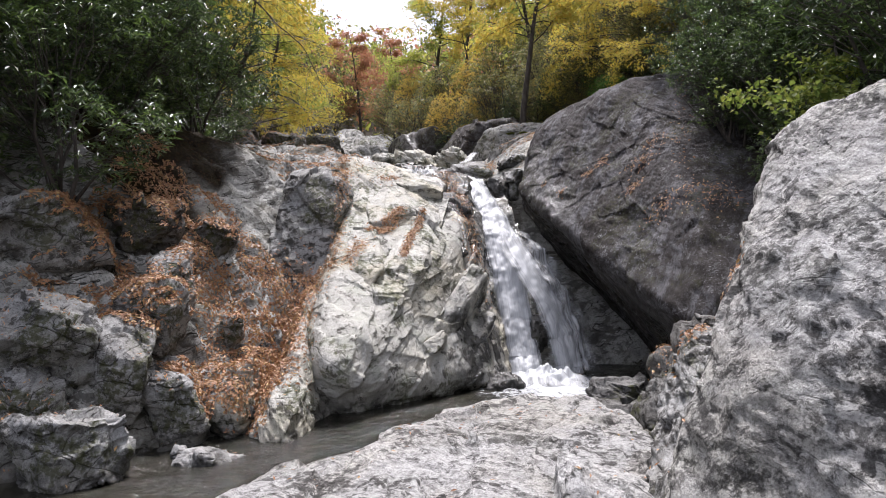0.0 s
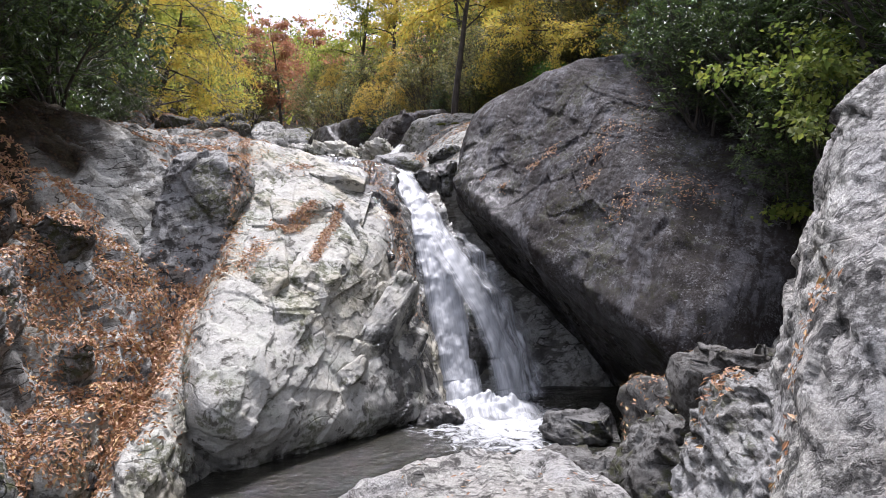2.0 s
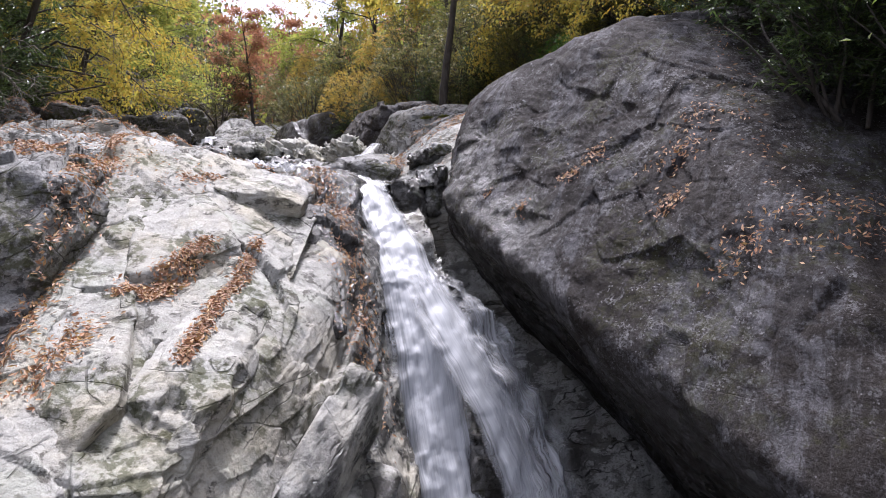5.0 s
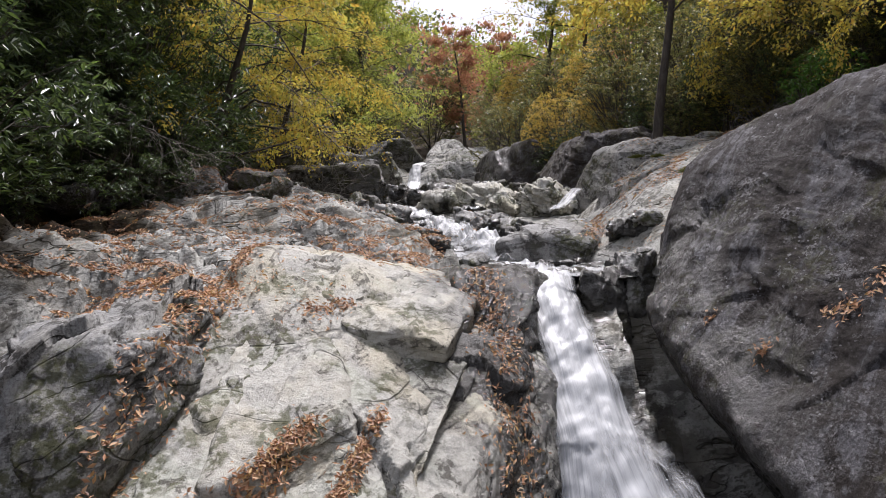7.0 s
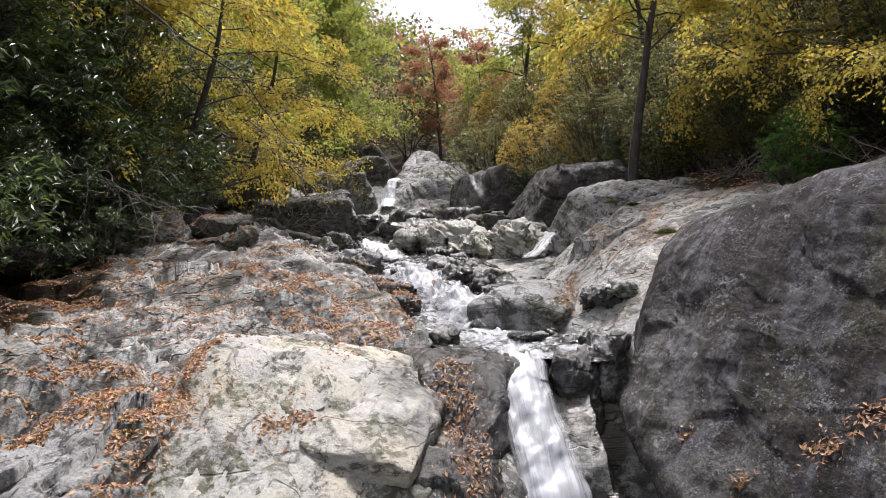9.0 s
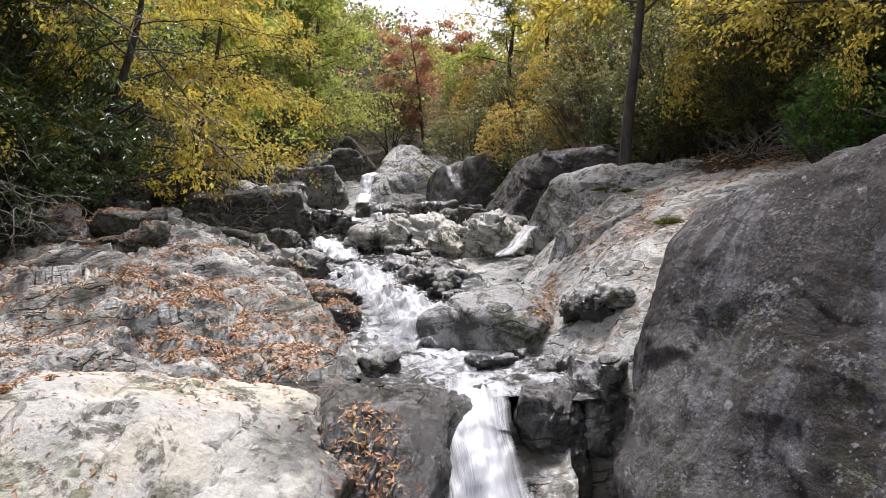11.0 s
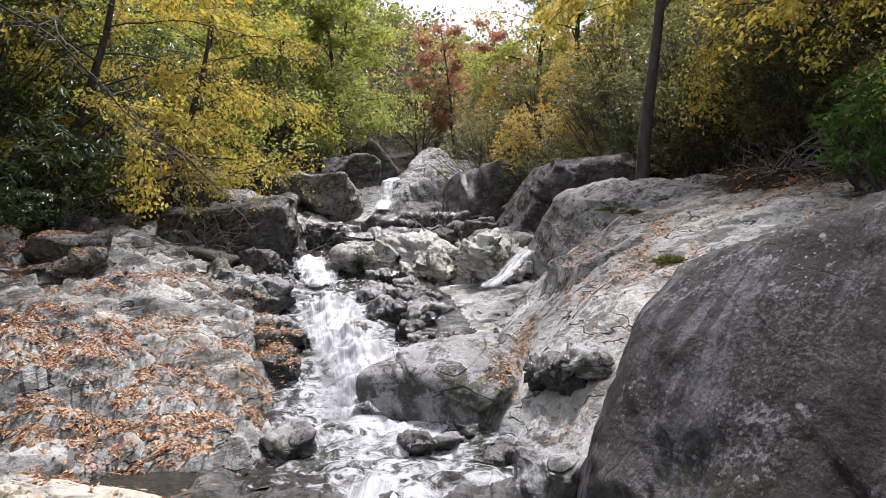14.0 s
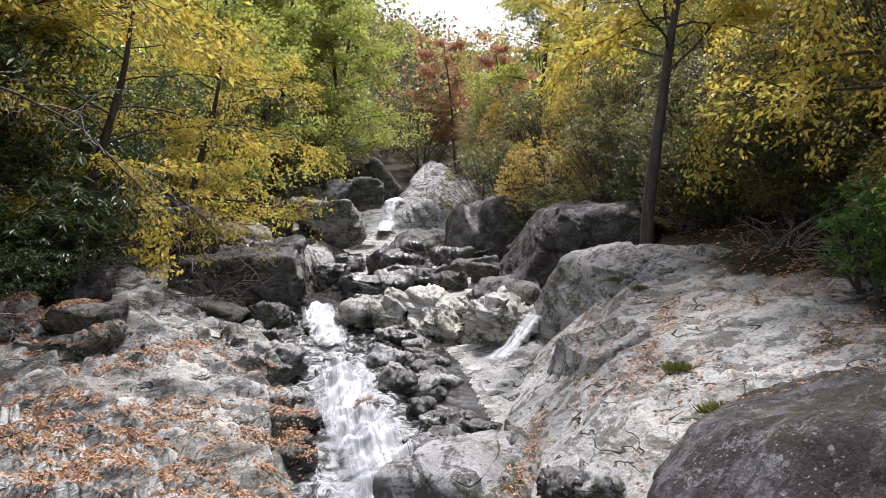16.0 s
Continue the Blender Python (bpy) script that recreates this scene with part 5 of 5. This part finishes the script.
plant(shrub("shrub", "olive and yellow autumn shrub above the rocks", 3, 2.2, 4.4, 2300, 0.12, OLIVE, 6, 0.5),
      [(3.2, 39.5, 0, 1.0), (5.6, 36.5, 70, 1.1), (7.2, 31.8, 140, 1.0), (4.2, 43.5, 200, 1.3), (7.5, 42.0, 260, 1.5), (-1.6, 45.5, 310, 1.1), (0.8, 49.0, 20, 1.4), (10.0, 34.5, 90, 1.5), (8.6, 29.6, 10, 1.1), (8.4, 26.0, 120, 0.9), (9.8, 23.0, 200, 1.2), (6.5, 30.8, 33, 0.55), (7.4, 29.2, 133, 0.55), (6.0, 33.0, 233, 0.6), (7.3, 26.9, 80, 0.5), (4.9, 34.4, 300, 0.6), (7.0, 34.6, 70, 1.1), (11.5, 27.0, 230, 1.7), (-2.6, 61.0, 40, 1.3), (-14.0, 57.0, 200, 1.5), (-4.0, 67.0, 100, 1.6), (-12.5, 77.0, 330, 1.8), (-14.0, 42.0, 60, 1.5), (-14.5, 50, 20, 1.6)], "olive shrubs up the valley")
plant(shrub("shrub", "orange-yellow autumn shrub above grey boulders", 4, 2.0, 4.6, 2100, 0.12, ORANGE, 6, 0.5),
      [(1.0, 42.0, 0, 1.05), (2.8, 46.0, 80, 1.2), (-1.8, 57.0, 30, 1.2)], "orange shrubs up the valley")
plant(tree("tree", "yellow-leaved tree with long branches over the stream", 11, 8.5, 5.2, 13000, 0.115, YELLOW, 0.17, 0.18, (0.28, -0.02), 22, 0.07),
      [(-9.7, 29.4, 0, 1.0), (-13.5, 33.5, 100, 1.3), (8.6, 27.6, 178, 0.95, 9.1), (10.4, 25.2, 200, 1.0, 10.4), (-9.5, 33.8, -20, 0.9), (9.4, 30.6, 190, 0.85), (8.6, 22.4, 165, 0.7, 8.4)], "yellow trees beside the stream")
plant(tree("tree", "yellow-green tree on the valley side", 12, 12.0, 4.6, 15000, 0.2, LIME, 0.2, 0.15, (0.1, 0), 24, 0.04),
      [(-13.5, 41.0, 0, 1.0), (-16.5, 34.0, 60, 1.1), (-14.0, 50.0, 130, 1.15), (-13.5, 60.0, 200, 1.2), (-19.0, 45.0, 250, 1.3), (-17.0, 56.0, 300, 1.4), (-17.0, 26.0, 20, 1.1), (11.5, 44.0, 90, 1.2), (14.0, 36.0, 170, 1.3),
       (9.0, 53.0, 220, 1.3), (-1.0, 62.0, 280, 1.2), (-18.0, 68.0, 10, 1.5), (-13.0, 22.5, 40, 0.95), (-12.5, 15.5, 140, 0.9)], "yellow-green trees on the slopes")
plant(tree("tree", "tall yellow-leaved tree with a dark trunk", 13, 11.0, 4.4, 12000, 0.16, YELLOW, 0.17, 0.42, (-0.03, 0), 20, 0.05),
      # The last four, mostly above the view, are added to shade the left bank.
      [(3.7, 32.2, 0, 1.0), (9.0, 38.0, 40, 1.1), (6.5, 47.0, 180, 1.2), (12.5, 30.5, 250, 1.2), (2.0, 56.0, 300, 1.3), (12.0, 22.0, 150, 1.1), (-15.0, 20.5, 80, 1.1), (-10.6, 19.6, 200, 1.15), (-10.2, 23.8, 20, 1.2), (-11.4, 27.6, 120, 1.25), (-12.8, 31.5, 330, 1.25)], "yellow trees on the slopes")
plant(tree("tree", "red-leaved autumn tree far up the valley", 14, 11.0, 3.6, 9000, 0.2, HAZED_RED, 0.16, 0.25, (0.0, 0), 20, 0.02),
      [(-9.0, 76.0, 0, 1.25), (-5.5, 84.0, 90, 1.2)], "red trees up the valley")
plant(tree("tree", "young maple with yellow-green leaves beside the boulder", 15, 4.2, 2.6, 3000, 0.13, SHADED_MAPLE, 0.05, 0.25, (-0.25, 0.0), 12, 0.06, ratio=0.8),
      [(7.6, 12.6, 0, 0.95, 3.2)], "young maples")
plant(shrub("shrub", "yellow-leaved autumn shrub under the trees", 6, 1.9, 3.8, 1500, 0.11, YELLOW, 6, 0.55),
      [(7.8, 30.4, 0, 0.8), (8.8, 27.4, 70, 0.85), (6.6, 32.6, 140, 0.8), (9.8, 24.8, 220, 1.0), (6.2, 36.2, 300, 0.9), (10.5, 31.0, 20, 1.2), (-12.0, 38.5, 30, 1.0)], "yellow shrubs under the trees")
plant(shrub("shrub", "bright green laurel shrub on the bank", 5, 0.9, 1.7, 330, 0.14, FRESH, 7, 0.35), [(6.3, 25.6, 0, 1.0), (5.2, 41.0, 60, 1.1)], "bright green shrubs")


def bare_shrub(seed, size, stems, droop):
    rng = np.random.default_rng(seed)
    verts, faces = [], []
    for k in range(stems):
        az = rng.uniform(0, 6.28)
        st = wander(rng, rng.normal(size=3) * 0.1, (math.cos(az), math.sin(az), rng.uniform(0.3, 1.4)), size * rng.uniform(0.6, 1.1), 9, 0.2, droop)
        tube(st, np.linspace(0.014, 0.004, 10), 4, verts, faces)
        for j in range(3, 9):
            w = st[j] - st[j - 1]
            tw = wander(rng, st[j], w / np.linalg.norm(w) + rng.normal(size=3) * 0.7, size * rng.uniform(0.2, 0.4), 5, 0.25, droop)
            tube(tw, np.linspace(0.006, 0.002, 6), 3, verts, faces)
    top = tagged(new("bare_shrub"), "leafless grey twiggy shrub on the bank", "shrub")
    part("branchwork", mesh_from("branchwork", np.concatenate(verts), np.concatenate(faces), TWIG), top)
    return top


plant(bare_shrub(7, 1.6, 22, 0.06), [(6.6, 26.8, 0, 1.0), (5.9, 29.0, 90, 1.0), (7.4, 24.0, 200, 1.1), (-5.8, 33.6, 40, 1.3), (-8.8, 26.2, 300, 1.2), (-6.6, 30.9, 200, 1.2), (-9.2, 28.9, 100, 1.2), (-8.2, 24.2, 20, 1.0), (1.0, 45.0, 10, 1.8), (-3.0, 40.0, 20, 1.4), (-10.0, 22.5, 140, 1.4)], "bare shrubs on the banks")


def dead_limb(seed, path, thick, label):
    """A long bare limb with crooked side twigs, along a bent line."""
    rng = np.random.default_rng(seed)
    e = np.array(path, float)
    s = np.linspace(0, len(e) - 1, 34)
    i = np.minimum(s.astype(int), len(e) - 2)
    c = e[i] * (1 - (s - i)[:, None]) + e[i + 1] * (s - i)[:, None]
    c += 0.07 * np.stack([fbm(c * 0.9 + k, 3, seed + k) for k in range(3)], 1)
    verts, faces = [], []
    tube(c, np.linspace(thick, thick * 0.15, 34), 7, verts, faces)
    top = tagged(new("dead_limb"), label, "branch")
    part("limb", mesh_from("limb", np.concatenate(verts), np.concatenate(faces), BARK), top)
    verts, faces = [], []
    for j in range(8, 34):
        w = c[j] - c[j - 1]
        tw = wander(rng, c[j], w / np.linalg.norm(w) + rng.normal(size=3) * 0.8, rng.uniform(0.5, 1.8), 8, 0.2, 0.06)
        tube(tw, np.linspace(thick * 0.22, 0.004, 9), 4, verts, faces)
        for k in (3, 5, 7):
            t2 = wander(rng, tw[k], tw[k] - tw[k - 1] + rng.normal(size=3) * 0.15, rng.uniform(0.25, 0.7), 5, 0.3, 0.05)
            tube(t2, np.linspace(0.008, 0.003, 6), 3, verts, faces)
    part("twigs", mesh_from("twigs", np.concatenate(verts), np.concatenate(faces), TWIG), top)
    return top


dead_limb(3, [(-10.6, 17.6, 8.5), (-9.2, 19.2, 12.6), (-6.1, 22.6, 11.4), (-5.0, 24.3, 10.4), (-4.4, 26.0, 9.1)], 0.045, "long dark leafless limb hanging over the ledge")
dead_limb(5, [(-9.6, 30.0, 9.2), (-8.0, 29.6, 10.2), (-6.4, 29.4, 9.6), (-5.2, 29.6, 8.4)], 0.05, "thin grey leafless limb drooping to the stream")
dead_limb(8, [(-9.8, 24.5, 8.0), (-8.6, 23.8, 8.6), (-7.3, 23.6, 8.2), (-6.4, 23.8, 7.4)], 0.035, "thin grey leafless limb over the ledge")


def far_woods(seed, count, x0, x1, y0, y1, material, label, size, high):
    """Tree tops too far off to count: clumps of leaves over the hillside."""
    rng = np.random.default_rng(seed)
    x, y = rng.uniform(x0, x1, count), rng.uniform(y0, y1, count)
    cell = np.stack([x * 0.16, y * 0.16, np.zeros(count)], 1)
    f, e = facets(cell, seed)
    z = ground_z(x, y, False) + high * (0.35 + 0.65 * smoothstep(0, 0.6, e)) * rng.uniform(0.15, 1.0, count) ** 0.6
    pos = np.stack([x, y, z], 1)
    me = leaf_mesh("far_woods", pos, rng.normal(size=(count, 3)), rng.normal(size=(count, 3)) + np.array([0, -0.6, 0.6]), size * rng.uniform(0.6, 1.4, count), size * rng.uniform(0.4, 0.9, count), material, 0.2)
    return tagged(new("far_woods", me), label, "woods", kind="stuff")


far_woods(1, 30000, -70, 60, 84, 180, OLIVE, "distant olive autumn woods on the hillside", 0.8, 9)
far_woods(2, 16000, -70, 60, 84, 180, LIME, "distant yellow-green autumn woods on the hillside", 0.8, 10)
far_woods(3, 9000, -60, 50, 84, 180, HAZED_RED, "distant reddish autumn woods on the hillside", 0.8, 10)
far_woods(4, 16000, -45, -17, 2, 84, OLIVE, "olive woods on the valley side", 0.4, 10)
far_woods(5, 14000, 14, 42, 2, 84, OLIVE, "olive woods on the opposite valley side", 0.4, 10)
far_woods(6, 9000, -45, -17, 20, 84, LIME, "yellow-green woods on the valley side", 0.4, 11)
far_woods(7, 9000, 14, 42, 20, 84, YELLOW, "yellow woods on the opposite valley side", 0.4, 11)


# ---- grass tufts ----
def tuft(seed, n, radius, tall):
    rng = np.random.default_rng(seed)
    pos = np.concatenate([rng.normal(size=(n, 2)) * radius * 0.5, np.zeros((n, 1)) - 0.01], 1)
    along = np.concatenate([pos[:, :2] * 2 / radius + rng.normal(size=(n, 2)) * 0.4, np.full((n, 1), 1.0)], 1)
    L = tall * rng.uniform(0.5, 1.1, n)
    return tagged(new("grass_tuft", leaf_mesh("grass_tuft", pos, along, rng.normal(size=(n, 3)), L, L * 0.035, MOSS, 0.1, -0.35)), "olive grass tuft growing in a rock crack", "grass")


tufts = tuft(3, 700, 0.17, 0.13)
spots = [(3.75, 23.1), (3.5, 24.5), (2.9, 29.0), (3.3, 28.2)]
for k, (x, y) in enumerate(spots):
    place, normal = drop(x, y, 9.5)
    m = pose(place.x, place.y, place.z, 0, 0, 50 * k) @ Matrix.Scale(1.0 - 0.1 * k, 4)
    if k:
        copy_thing(tufts, m)
    else:
        tagged(tufts, group="grass tufts on the rocks").matrix_basis = m
